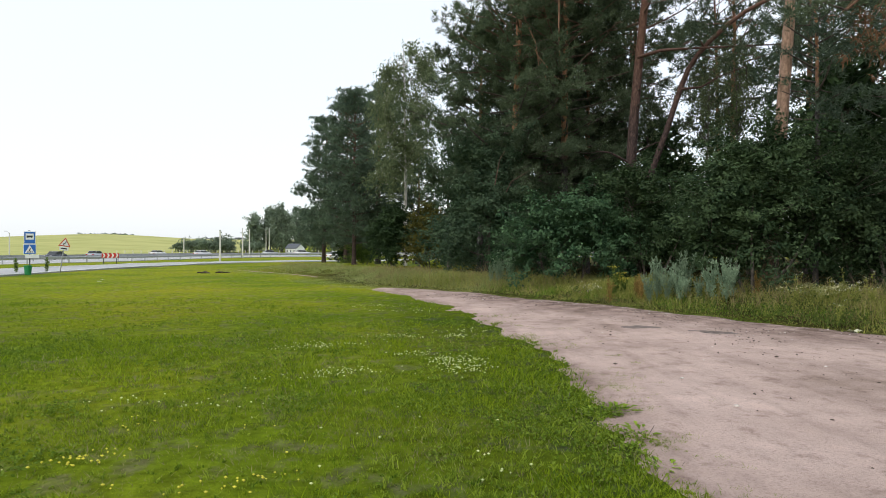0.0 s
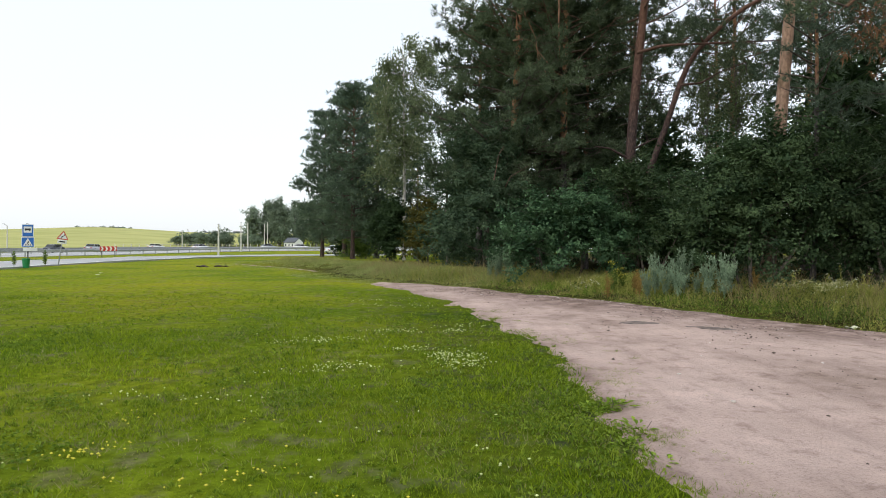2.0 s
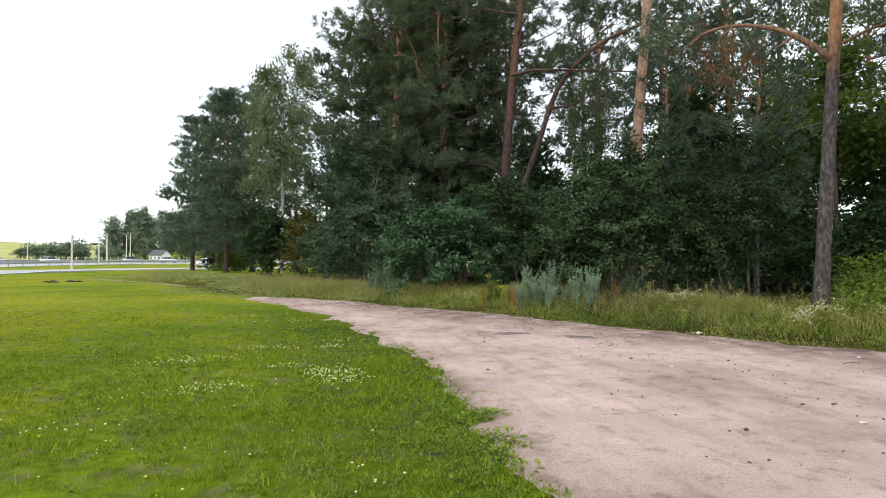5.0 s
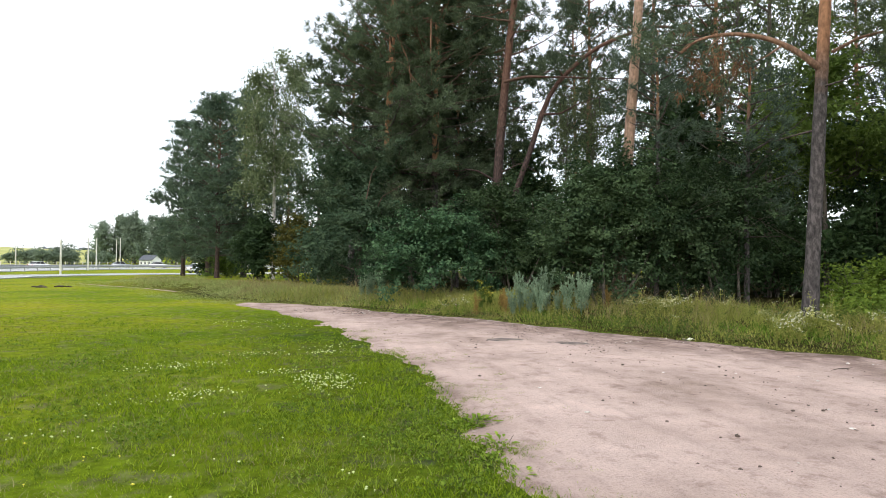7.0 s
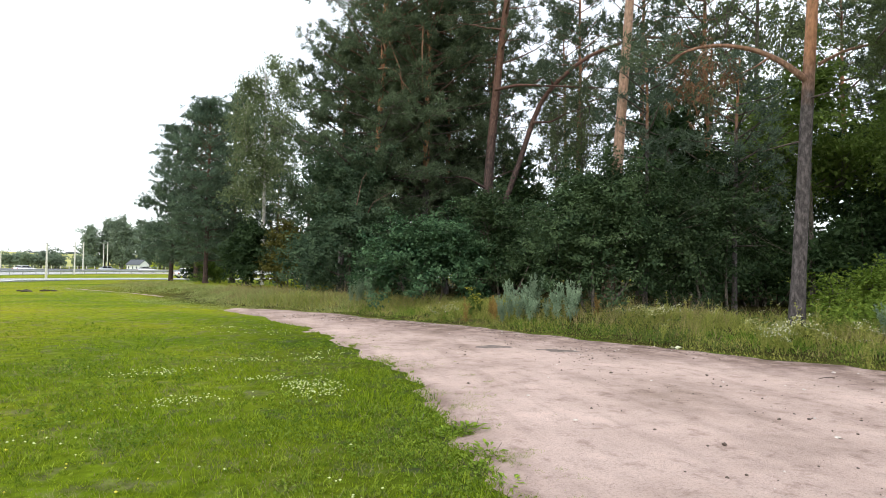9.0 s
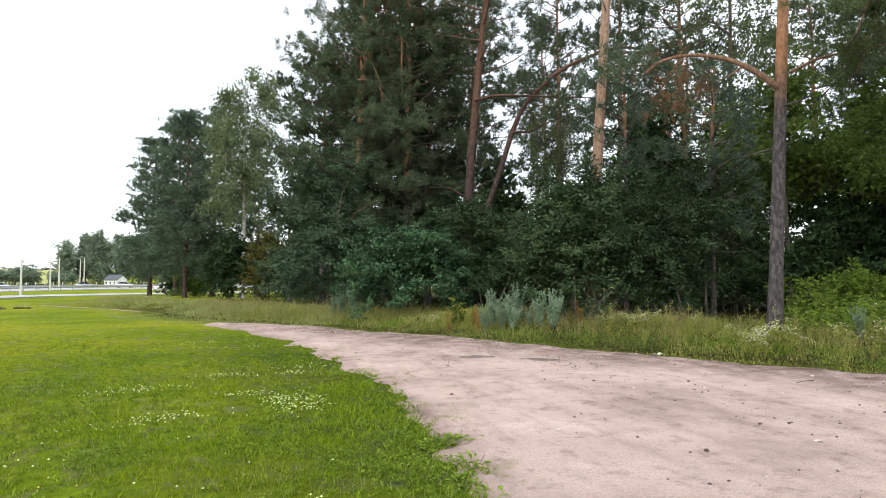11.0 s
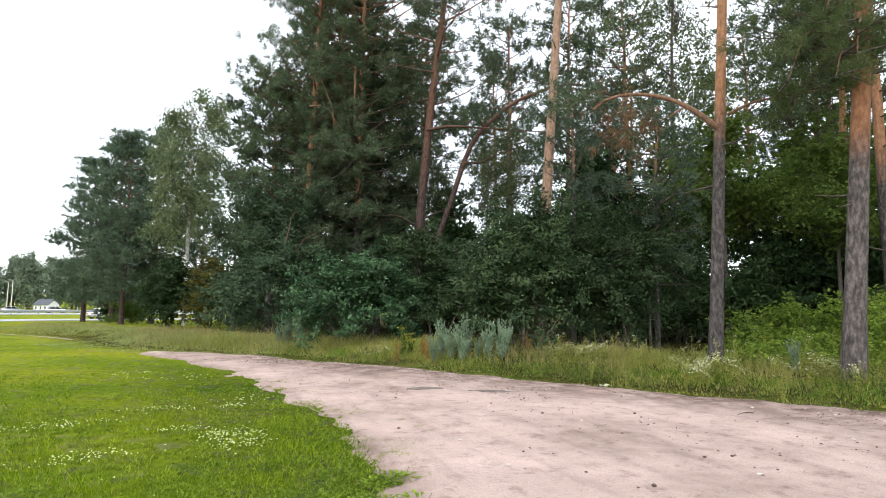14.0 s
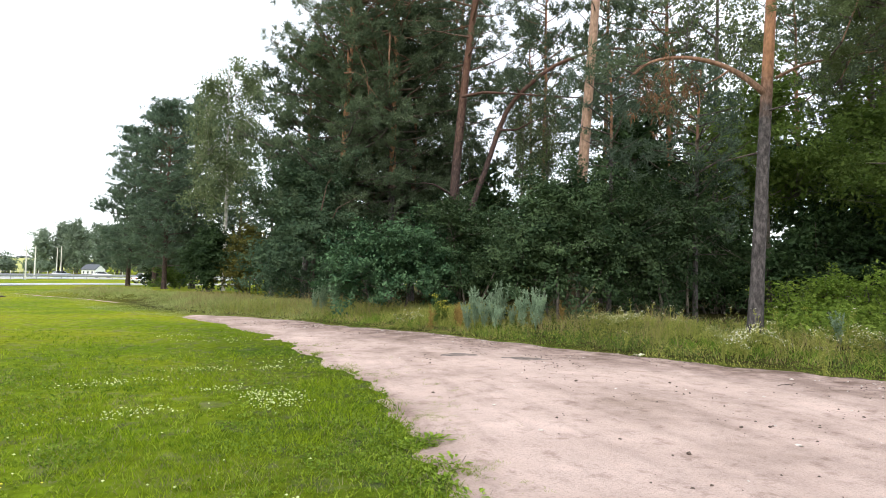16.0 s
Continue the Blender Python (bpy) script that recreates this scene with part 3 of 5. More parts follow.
def lobed(label, at, seed, lobes, n, size, leaf_mat, bark_mat=None, stems=4, r0=0.05, droop=0.0, flat=0.6, slim=0.55,
          name="shrub", category="shrub", group="", per=14, puff=0.22, shell=0.4, trunk=None, hang=0.0, core=0.3, uneven=0.9, twigs=90, fork=5):
    """A leafy tree or shrub: leaves in sprays over uneven lobes (x, y, z, rx, ry, rz), carried by stems."""
    rng = np.random.default_rng(seed)
    root = thing(name, label, category, at, 0, group)
    crown, twig = Acc(), Acc()
    vol = np.array([(l[3] * l[4] * l[5]) ** 0.67 for l in lobes])
    pick = rng.choice(len(lobes), max(3, n // (per * fork)), p=vol / vol.sum())
    lob = np.array(lobes, float)[pick]
    d = unit(rng.normal(0, 1, (len(lob), 3)) + [0, 0, 0.15])
    r = shell + (1 - shell) * rng.uniform(0, 1, (len(lob), 1)) ** 0.6
    r *= 0.6 + uneven * fbm(d[:, :1] * 2.6 + pick[:, None] * 3.1, d[:, 1:2] * 2.6 + d[:, 2:] * 1.9, seed % 50, 3)
    tip = lob[:, :3] + d * r * lob[:, 3:]
    out = unit(d * [1, 1, 0.45] + rng.normal(0, 0.35, d.shape) + [0, 0, 0.1 - droop])
    reach = puff * (1.2 + 0.5 * fork) * rng.uniform(0.6, 1.35, (len(lob), 1))
    # each branch carries a row of sprays and bends down towards its tip
    along = np.tile(np.linspace(-0.75, 0.25, fork), len(lob))[:, None] if fork > 1 else np.zeros((len(lob), 1))
    d, out, reach = np.repeat(d, fork, 0), np.repeat(out, fork, 0), np.repeat(reach, fork, 0)
    spray = np.repeat(tip, fork, 0) + out * reach * along + rng.normal(0, 1, d.shape) * puff * [0.5, 0.5, 0.3] * (fork > 1)
    spray[:, 2] -= (reach * (along + 0.75) ** 2 * 0.22)[:, 0]
    keep = spray[:, 2] > 0.15
    spray, d, out = spray[keep], d[keep], out[keep]
    way = unit(out + rng.normal(0, 0.4, d.shape) + [0, 0, 0.05 - droop]) * puff * 2.0
    p = np.repeat(spray, per, 0) + np.repeat(way, per, 0) * rng.uniform(-0.3, 1, (len(spray) * per, 1)) + rng.normal(0, 1, (len(spray) * per, 3)) * puff * [0.42, 0.42, 0.16]
    if hang:
        p[:, 2] -= rng.exponential(hang, len(p))
    p[:, 2] = np.maximum(p[:, 2], 0.05)
    face = unit(d * 0.7 + rng.normal(0, 0.45, d.shape) + [0, 0, 0.35 + 0.4 * flat])
    leaves(crown, rng, p, size, droop, flat, slim, np.repeat(face, per, 0))
    m = int(n * core)
    lob = np.array(lobes, float)[rng.choice(len(lobes), m, p=vol / vol.sum())]
    q = lob[:, :3] + unit(rng.normal(0, 1, (m, 3))) * rng.uniform(0.1, 0.62, (m, 1)) * lob[:, 3:]
    q[:, 2] = np.maximum(q[:, 2], 0.1)
    leaves(crown, rng, q, size * 1.7, droop, flat, slim)

    def stem(name, pts, radii, sides):
        acc = Acc()
        tube(acc, pts, radii, sides)
        link(name, acc.mesh(name), bark_mat or TWIG_BARK, root)

    if trunk:
        s = np.linspace(0, 1, 10)
        lean = np.cumsum(rng.normal(0, 0.05, (10, 2)), 0) * s[:, None]
        axis = np.c_[lean, trunk[1] * s - 0.1]
        stem("trunk", axis, trunk[0] * (1 - s) ** 0.8 + 0.015, 9)
        for l in lobes:
            z0 = max(0.15 * trunk[1], min(l[2] - 0.5 * l[5], trunk[1] * 0.9))
            a = np.array([np.interp(z0, axis[:, 2], axis[:, 0]), np.interp(z0, axis[:, 2], axis[:, 1]), z0])
            t = np.linspace(0, 1, 5)[:, None]
            stem("limb", a + (np.array(l[:3]) - a) * t + np.array([0, 0, -0.2]) * np.sin(t * 3.14), trunk[0] * 0.35 * (1 - t[:, 0]) + 0.012, 5)
    else:
        for i in range(stems):
            l = lobes[i % len(lobes)]
            a = np.array([*rng.normal(0, 0.25, 2), -0.1]) + [l[0] * 0.35, l[1] * 0.35, 0]
            e = np.array(l[:3]) + rng.normal(0, 0.3, 3)
            t = np.linspace(0, 1, 6)[:, None]
            bow = np.outer(np.sin(t[:, 0] * 3.14), rng.normal(0, 0.15, 3))
            stem("stem", a + (e - a) * t + bow, r0 * (1 - t[:, 0]) + 0.008, 6)
    for q in spray[:: max(1, len(spray) // twigs)]:
        j = np.argmin(np.linalg.norm(np.array(lobes)[:, :3] - q, axis=1))
        a = np.array(lobes[j][:3]) * [1, 1, 0.85]
        tube(twig, np.stack([a, (a + q) / 2 + rng.normal(0, 0.08, 3), q]), [0.014, 0.01, 0.004], 3)
    tagged(link("twig", twig.mesh("twig"), bark_mat or TWIG_BARK, root), kind="stuff")
    tagged(link("foliage", crown.mesh("foliage", False), leaf_mat, root), kind="stuff")
    return root


def on(x, y, lift=0.0):
    return (x, y, float(height(x, y)) + lift)


def copy_turned(ob, x, y, turn, size=1.0):
    c = copy_thing(ob, Matrix.Identity(4))
    c.matrix_basis = pose(*on(x, y), 0, 0, turn) @ Matrix.Diagonal((size, size, size, 1))
    return c


# the pines that stand at the edge of the wood
pine("tall pine with grey bark turning orange above a long arching limb", on(11.39, 12.16), 11, 21, 12.0, 3.6, 0.142, (0.72, -0.62), sway_by=0.1, limbs=[
    ([(11.6, 11.95, 6.15), (11.28, 12.04, 6.43), (11.03, 12.27, 6.75), (10.67, 12.58, 7.06), (10.2, 12.96, 7.27), (9.79, 13.27, 7.32), (9.37, 13.57, 7.25), (9.09, 13.75, 6.96)], 0.085, 0.3),
    ([(10.9, 12.4, 6.85), (10.55, 12.45, 6.6), (10.25, 12.6, 6.45)], 0.03, 0.0), ([(9.9, 13.2, 7.3), (9.5, 13.1, 7.0), (9.35, 13.2, 6.6)], 0.02, 0.0), ([(9.6, 13.4, 7.28), (9.1, 13.5, 7.1), (8.8, 13.6, 6.75)], 0.02, 0.0),
    ([(11.7, 11.8, 6.55), (12.0, 11.35, 6.75), (12.5, 10.95, 6.85), (13.4, 10.6, 7.0)], 0.045, 0.3)], dead=5, brown=(9.75, 13.45, 6.5, 80))
pine("stout pine with scaly grey bark and a glowing orange upper trunk", on(12.27, 9.33), 12, 20, 6.2, 2.3, 0.195, (0.8, -1.1), sway_by=0.1, bark_mat=STOUT_BARK, dens=2.8, dead=3, needle=0.15, width=0.02, tufts=18, leaf_mat=PINE_NEAR, limbs=[
    ([(12.5, 9.1, 7.4), (12.0, 9.2, 7.9), (11.6, 9.5, 7.6), (11.3, 9.7, 6.6)], 0.04, 0.95), ([(12.5, 9.1, 7.0), (12.6, 9.6, 7.4), (12.5, 10.3, 7.0), (12.3, 10.6, 6.2)], 0.04, 0.9),
    ([(12.5, 9.0, 8.3), (12.0, 8.8, 8.6), (11.6, 8.8, 8.3), (11.4, 8.9, 7.6)], 0.04, 0.95),
    ([(12.5, 9.0, 7.5), (12.1, 8.6, 7.7), (11.7, 8.4, 7.2), (11.5, 8.3, 6.5)], 0.035, 0.9), ([(12.5, 9.0, 6.9), (12.1, 8.9, 7.1), (11.6, 8.7, 6.9), (11.3, 8.6, 6.3)], 0.035, 0.9)])
pine("dark bushy young pine between the tall trunks", on(13.1, 16.4), 22, 8.2, 2.6, 1.6, 0.065, (-0.1, 0), dens=6.5, dead=3, fill=12, gap=0.45, leaf_mat=PINE_FAR, taper=0.4, needle=0.18, width=0.028)
pine("young pine with dense tufts beside the pale trunk", on(10.5, 17.2), 23, 8.8, 4.6, 1.1, 0.06, (0, 0), dens=7.5, dead=3, fill=13, gap=0.4, leaf_mat=PINE_FAR, taper=0.3, needle=0.18, width=0.028)
pine("pine with a bare pale trunk rising out of the bushes", on(9.38, 17.6), 13, 22, 12.5, 3.2, 0.175, (1.35, -0.55), sway_by=0.1, bark_mat=PALE_BARK, dens=4.0, dead=5)
pine("pine with a dark reddish trunk and a leaning side stem", on(7.87, 26.05), 14, 23, 10.5, 3.0, 0.225, (2.2, -0.75), sway_by=0.1, bow=1.8, bark_mat=RED_BARK, dens=3.6, limbs=[
    ([(8.05, 25.2, 2.9), (8.61, 25.04, 4.92), (9.17, 24.84, 6.5), (9.72, 24.63, 8.57), (10.27, 24.41, 9.52), (11.56, 23.83, 10.77), (12.59, 23.3, 11.15), (13.57, 22.75, 11.51), (14.5, 22.17, 11.26), (15.2, 21.7, 10.79)], 0.14, 0.25),
    ([(9.6, 24.6, 8.0), (10.3, 24.3, 8.0), (10.93, 24.12, 8.39), (11.78, 23.72, 8.66)], 0.05, 0.2),
    ([(10.4, 24.3, 9.6), (10.0, 24.0, 9.9), (9.3, 23.8, 9.5)], 0.05, 0.4),
    ([(8.2, 25.6, 9.6), (8.7, 24.2, 9.45), (10.1, 23.4, 9.28), (12.31, 22.32, 9.05)], 0.075, 0.3),
    ([(8.0, 26.0, 5.2), (7.0, 25.6, 5.6), (6.3, 25.2, 5.6)], 0.06, 0.0), ([(8.1, 25.9, 5.6), (8.9, 25.3, 6.0), (9.6, 25.0, 5.5)], 0.04, 0.0)], dead=9)
pine("big dark pine with a broad dense crown and broken limbs", on(3.3, 29.6), 15, 25, 3.0, 5.7, 0.2, (0.8, 0), dens=7.0, taper=0.95, fill=15, limbs=[
    ([(3.47, 27.16, 12.24), (3.8, 27.1, 11.4), (4.13, 27.06, 10.66), (4.28, 27.04, 9.34)], 0.05, 0.0), ([(3.13, 27.2, 10.6), (3.6, 27.1, 10.65), (4.05, 27.08, 10.5), (4.4, 27.0, 9.6), (4.6, 26.9, 8.9)], 0.04, 0.0),
    ([(4.2, 27.0, 10.1), (4.6, 26.95, 9.6), (5.0, 26.9, 9.1), (5.29, 26.87, 8.97)], 0.03, 0.0), ([(5.12, 26.9, 12.62), (5.1, 26.9, 11.2), (5.16, 26.89, 9.63)], 0.055, 0.0),
    ([(2.08, 24.48, 4.12), (2.27, 24.47, 5.14), (2.48, 24.45, 5.48)], 0.025, 0.0), ([(2.6, 25.0, 3.9), (2.72, 24.42, 4.25), (3.48, 24.33, 4.7)], 0.025, 0.0)])
pine("broad pine with reddish upper trunk among dense boughs", on(5.7, 29.0), 16, 25, 2.8, 3.9, 0.17, (0.2, 0), dens=7.4, taper=0.3, fill=17)
pine("dense pine closing the gap behind the broad ones", on(5.4, 33.0), 21, 22, 4.0, 4.2, 0.22, (0.2, 0), dens=6.5, needle=0.3, width=0.07, tufts=10, taper=0.35)
pine("dense pine reaching towards the birch", on(2.0, 33.0), 27, 13.8, 3.5, 3.3, 0.16, (0.1, 0), dens=6.5, needle=0.3, width=0.07, tufts=9, taper=0.45)
pine("shaded pine behind the dark reddish trunk", on(7.4, 31.5), 25, 15.5, 4.0, 2.3, 0.15, (0.0, 0), dens=6.5, needle=0.3, width=0.07, tufts=9, taper=0.3)
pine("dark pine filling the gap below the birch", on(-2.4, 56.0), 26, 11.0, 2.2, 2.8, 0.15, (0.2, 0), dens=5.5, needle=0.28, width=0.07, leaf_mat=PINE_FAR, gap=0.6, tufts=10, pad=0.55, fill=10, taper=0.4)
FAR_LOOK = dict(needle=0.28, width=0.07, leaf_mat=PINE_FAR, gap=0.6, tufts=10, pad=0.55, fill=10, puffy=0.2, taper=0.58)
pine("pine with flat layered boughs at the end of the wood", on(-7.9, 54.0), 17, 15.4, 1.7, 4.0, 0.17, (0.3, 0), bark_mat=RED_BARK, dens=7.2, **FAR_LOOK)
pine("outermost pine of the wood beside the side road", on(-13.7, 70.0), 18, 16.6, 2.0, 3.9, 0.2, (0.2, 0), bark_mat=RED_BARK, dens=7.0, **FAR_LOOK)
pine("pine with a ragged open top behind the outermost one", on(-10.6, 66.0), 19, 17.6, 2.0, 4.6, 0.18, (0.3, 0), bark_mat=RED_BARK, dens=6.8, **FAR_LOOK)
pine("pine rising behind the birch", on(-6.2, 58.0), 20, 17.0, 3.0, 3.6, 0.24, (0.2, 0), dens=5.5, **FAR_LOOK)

# the birch and the leafy trees
lobed("slender birch with light drooping foliage and open top", on(-3.0, 48.5), 31,
      [(0, 0, 9.0, 2.4, 2.2, 3.2), (0.8, 0, 12.0, 2.4, 2.2, 2.8), (-0.5, 0, 14.6, 1.6, 1.5, 2.2), (1.6, 0, 15.5, 1.4, 1.3, 1.8), (-1.4, 0.3, 7.6, 1.6, 1.5, 2.0), (0.6, 0, 17.0, 1.0, 0.9, 1.4), (-1.3, 0, 12.0, 1.5, 1.5, 2.4), (-1.5, 0.2, 15.4, 0.9, 0.9, 1.5)],
      20000, 0.19, BIRCH_LEAF, BIRCH_BARK, name="birch_tree", category="tree", trunk=(0.16, 17.5), per=18, puff=0.34, shell=0.3, droop=0.5, hang=0.35, flat=0.2, core=0.1)
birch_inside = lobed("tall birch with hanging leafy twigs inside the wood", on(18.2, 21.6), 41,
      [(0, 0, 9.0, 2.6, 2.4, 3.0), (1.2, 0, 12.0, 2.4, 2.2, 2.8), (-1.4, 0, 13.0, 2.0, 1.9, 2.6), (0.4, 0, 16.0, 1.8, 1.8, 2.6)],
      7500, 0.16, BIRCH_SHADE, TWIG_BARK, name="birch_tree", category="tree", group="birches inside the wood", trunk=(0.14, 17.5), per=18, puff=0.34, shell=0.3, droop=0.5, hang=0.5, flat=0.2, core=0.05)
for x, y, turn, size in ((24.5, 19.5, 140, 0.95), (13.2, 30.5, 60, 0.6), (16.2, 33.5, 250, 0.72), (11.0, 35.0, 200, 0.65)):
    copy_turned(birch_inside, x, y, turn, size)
raspberry = lobed("bright green raspberry thicket under the pines", on(14.6, 13.2), 42,
      [(0, 0, 0.6, 1.2, 1.1, 0.75), (1.0, 0.3, 0.7, 1.0, 0.9, 0.8), (-0.9, 0.2, 0.6, 0.9, 0.9, 0.75), (0.2, 0, 1.1, 0.8, 0.8, 0.6)], 4200, 0.10, FERN, per=20, flat=1.2, group="thickets under the pines", stems=6, r0=0.012)
for x, y, turn, size in ((15.8, 11.6, 80, 1.1), (16.8, 9.6, 200, 1.2), (16.4, 14.2, 300, 0.9), (18.2, 12.6, 20, 1.3)):
    copy_turned(raspberry, x, y, turn, size)
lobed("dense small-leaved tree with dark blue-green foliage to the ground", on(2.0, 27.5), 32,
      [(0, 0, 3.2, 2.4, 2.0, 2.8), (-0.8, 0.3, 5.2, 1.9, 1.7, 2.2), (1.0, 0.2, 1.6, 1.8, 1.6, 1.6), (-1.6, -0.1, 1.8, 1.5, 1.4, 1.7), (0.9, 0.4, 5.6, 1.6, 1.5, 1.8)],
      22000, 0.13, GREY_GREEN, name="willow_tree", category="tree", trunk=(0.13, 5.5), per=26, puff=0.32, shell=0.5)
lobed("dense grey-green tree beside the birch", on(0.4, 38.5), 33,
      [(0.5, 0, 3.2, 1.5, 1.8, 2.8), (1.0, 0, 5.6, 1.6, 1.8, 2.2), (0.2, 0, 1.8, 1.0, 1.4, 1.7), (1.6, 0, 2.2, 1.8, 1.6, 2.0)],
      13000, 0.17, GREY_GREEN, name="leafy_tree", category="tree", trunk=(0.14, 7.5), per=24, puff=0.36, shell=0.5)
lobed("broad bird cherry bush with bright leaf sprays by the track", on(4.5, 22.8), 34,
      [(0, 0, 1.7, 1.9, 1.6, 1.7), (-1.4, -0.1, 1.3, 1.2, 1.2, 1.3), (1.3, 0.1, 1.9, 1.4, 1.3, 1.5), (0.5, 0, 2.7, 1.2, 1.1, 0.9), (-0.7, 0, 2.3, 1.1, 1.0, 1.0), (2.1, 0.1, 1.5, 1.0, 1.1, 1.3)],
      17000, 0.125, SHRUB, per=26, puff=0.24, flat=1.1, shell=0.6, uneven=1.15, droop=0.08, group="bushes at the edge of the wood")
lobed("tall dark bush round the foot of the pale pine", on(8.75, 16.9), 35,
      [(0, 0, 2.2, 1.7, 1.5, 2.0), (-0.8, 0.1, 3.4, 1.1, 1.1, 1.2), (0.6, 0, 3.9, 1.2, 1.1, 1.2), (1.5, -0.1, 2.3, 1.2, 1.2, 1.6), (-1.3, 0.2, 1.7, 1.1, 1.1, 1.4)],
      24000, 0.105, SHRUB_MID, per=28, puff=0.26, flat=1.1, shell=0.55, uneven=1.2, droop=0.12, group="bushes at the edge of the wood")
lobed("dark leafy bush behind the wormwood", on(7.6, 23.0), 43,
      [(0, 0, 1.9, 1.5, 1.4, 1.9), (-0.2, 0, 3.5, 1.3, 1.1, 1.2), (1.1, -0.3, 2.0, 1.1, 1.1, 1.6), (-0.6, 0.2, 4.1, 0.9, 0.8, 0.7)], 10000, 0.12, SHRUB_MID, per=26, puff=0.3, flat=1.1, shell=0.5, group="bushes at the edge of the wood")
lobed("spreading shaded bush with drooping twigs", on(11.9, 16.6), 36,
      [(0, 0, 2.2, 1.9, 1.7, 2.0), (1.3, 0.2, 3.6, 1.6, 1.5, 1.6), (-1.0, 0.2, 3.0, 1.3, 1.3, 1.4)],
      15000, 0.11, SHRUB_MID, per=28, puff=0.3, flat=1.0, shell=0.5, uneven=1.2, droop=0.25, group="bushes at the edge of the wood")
lobed("dark conical bush below the birch", on(-3.75, 43.0), 37,
      [(0, 0, 2.05, 1.6, 1.5, 1.7), (0.2, 0, 3.3, 1.1, 1.0, 1.2)], 13000, 0.17, SHRUB_DARK, core=0.5, uneven=0.7, group="bushes at the edge of the wood")
lobed("yellowing olive bush at the edge of the wood", on(-1.35, 42.3), 38,
      [(0, 0, 2.0, 1.3, 1.2, 1.9), (0.5, 0, 3.4, 1.0, 1.0, 1.2)], 8000, 0.17, OLIVE, group="bushes at the edge of the wood")
lobed("low ragged bush under the outer pines", on(-11.0, 70.0), 39,
      [(0, 0, 1.1, 1.6, 1.4, 1.2), (2.0, -1.5, 1.6, 1.6, 1.4, 1.6)], 4000, 0.24, SHRUB_DARK, group="bushes at the edge of the wood")

lobed("small leafy bush at the foot of the outer pines", on(-7.8, 55.0), 45,
      [(0, 0, 0.9, 1.1, 1.0, 0.9), (1.2, 0.3, 0.7, 0.8, 0.8, 0.7)], 2600, 0.16, SHRUB_LIGHT, group="bushes at the edge of the wood")

# inside the wood
under = [
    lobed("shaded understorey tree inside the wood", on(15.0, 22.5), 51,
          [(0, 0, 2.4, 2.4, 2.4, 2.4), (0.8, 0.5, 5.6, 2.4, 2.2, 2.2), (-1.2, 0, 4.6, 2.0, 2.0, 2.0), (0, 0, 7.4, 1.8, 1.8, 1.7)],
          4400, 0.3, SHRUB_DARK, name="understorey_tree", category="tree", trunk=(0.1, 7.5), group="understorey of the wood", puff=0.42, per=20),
    lobed("light green understorey tree inside the wood", on(19.0, 19.5), 52,
          [(-0.8, 0.5, 6.6, 2.4, 2.2, 2.2), (1.2, 0, 5.6, 2.0, 2.0, 1.7), (0, 0, 8.6, 1.8, 1.8, 1.8)],
          5800, 0.20, SHRUB_LIGHT, name="understorey_tree", category="tree", trunk=(0.1, 8.5), group="understorey of the wood", puff=0.42, per=20),
]
SPOTS = [(13.5, 27, 0.72), (18, 28, 0.85), (21.5, 24, 0.85), (24, 20, 1.0), (16.5, 33, 0.75), (12.0, 31.5, 0.75), (23, 31, 0.8), (28, 26, 1.1), (6.5, 34, 0.8),
         (20, 15.5, 0.8), (25, 14, 0.9), (29, 19, 1.1), (10, 37, 1.0), (30, 10, 1.0), (2.5, 37, 1.0), (4, 46, 1.1),
         (28, 34, 1.1), (15, 42, 1.2), (24, 9, 0.8)]
for i, (x, y, size) in enumerate(SPOTS):
    copy_turned(under[int(x > 17.5 and y < 25 or i % 5 == 1)], x, y, i * 67 % 360, size)
WOOD_LOOK = dict(needle=0.3, width=0.07, gap=0.7, tufts=9, pad=0.5, fill=10, sides=8, group="pines inside the wood")
woods = [
    pine("tall slim pine inside the wood", on(18.5, 31.0), 61, 21, 9.0, 3.4, 0.17, (0.4, 0.2), dens=4.2, **WOOD_LOOK),
    pine("tall pine with an open crown inside the wood", on(19.5, 26.0), 62, 19, 7.0, 3.6, 0.16, (-0.5, 0.3), dens=4.0, **WOOD_LOOK),
    pine("thin pine with dead lower twigs inside the wood", on(23.0, 17.5), 63, 22, 10.0, 3.0, 0.15, (0.3, -0.3), dens=4.0, dead=16, **WOOD_LOOK),
]
PINES = [(10.5, 34), (17, 36), (13, 41), (27, 22), (31, 24), (20, 44), (28, 38), (33, 31), (34, 17), (29, 13), (6.5, 40), (8, 50), (19, 13), (24, 8)]
for i, (x, y) in enumerate(PINES):
    copy_turned(woods[i % 3], x, y, i * 101 % 360, 0.9 + (i * 37 % 10) * 0.025)

# Added dark filler: closes sky gaps and stands for the wood's shaded depth.
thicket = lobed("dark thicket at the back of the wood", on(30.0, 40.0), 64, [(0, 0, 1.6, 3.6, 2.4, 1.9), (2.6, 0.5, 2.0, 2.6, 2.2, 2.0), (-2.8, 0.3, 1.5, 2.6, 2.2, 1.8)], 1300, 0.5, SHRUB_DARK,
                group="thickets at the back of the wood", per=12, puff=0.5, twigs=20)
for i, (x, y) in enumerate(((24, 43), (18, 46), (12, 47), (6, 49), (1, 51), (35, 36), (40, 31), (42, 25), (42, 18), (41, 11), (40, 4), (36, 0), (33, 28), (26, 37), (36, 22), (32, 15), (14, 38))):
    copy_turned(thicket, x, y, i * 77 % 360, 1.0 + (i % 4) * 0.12)
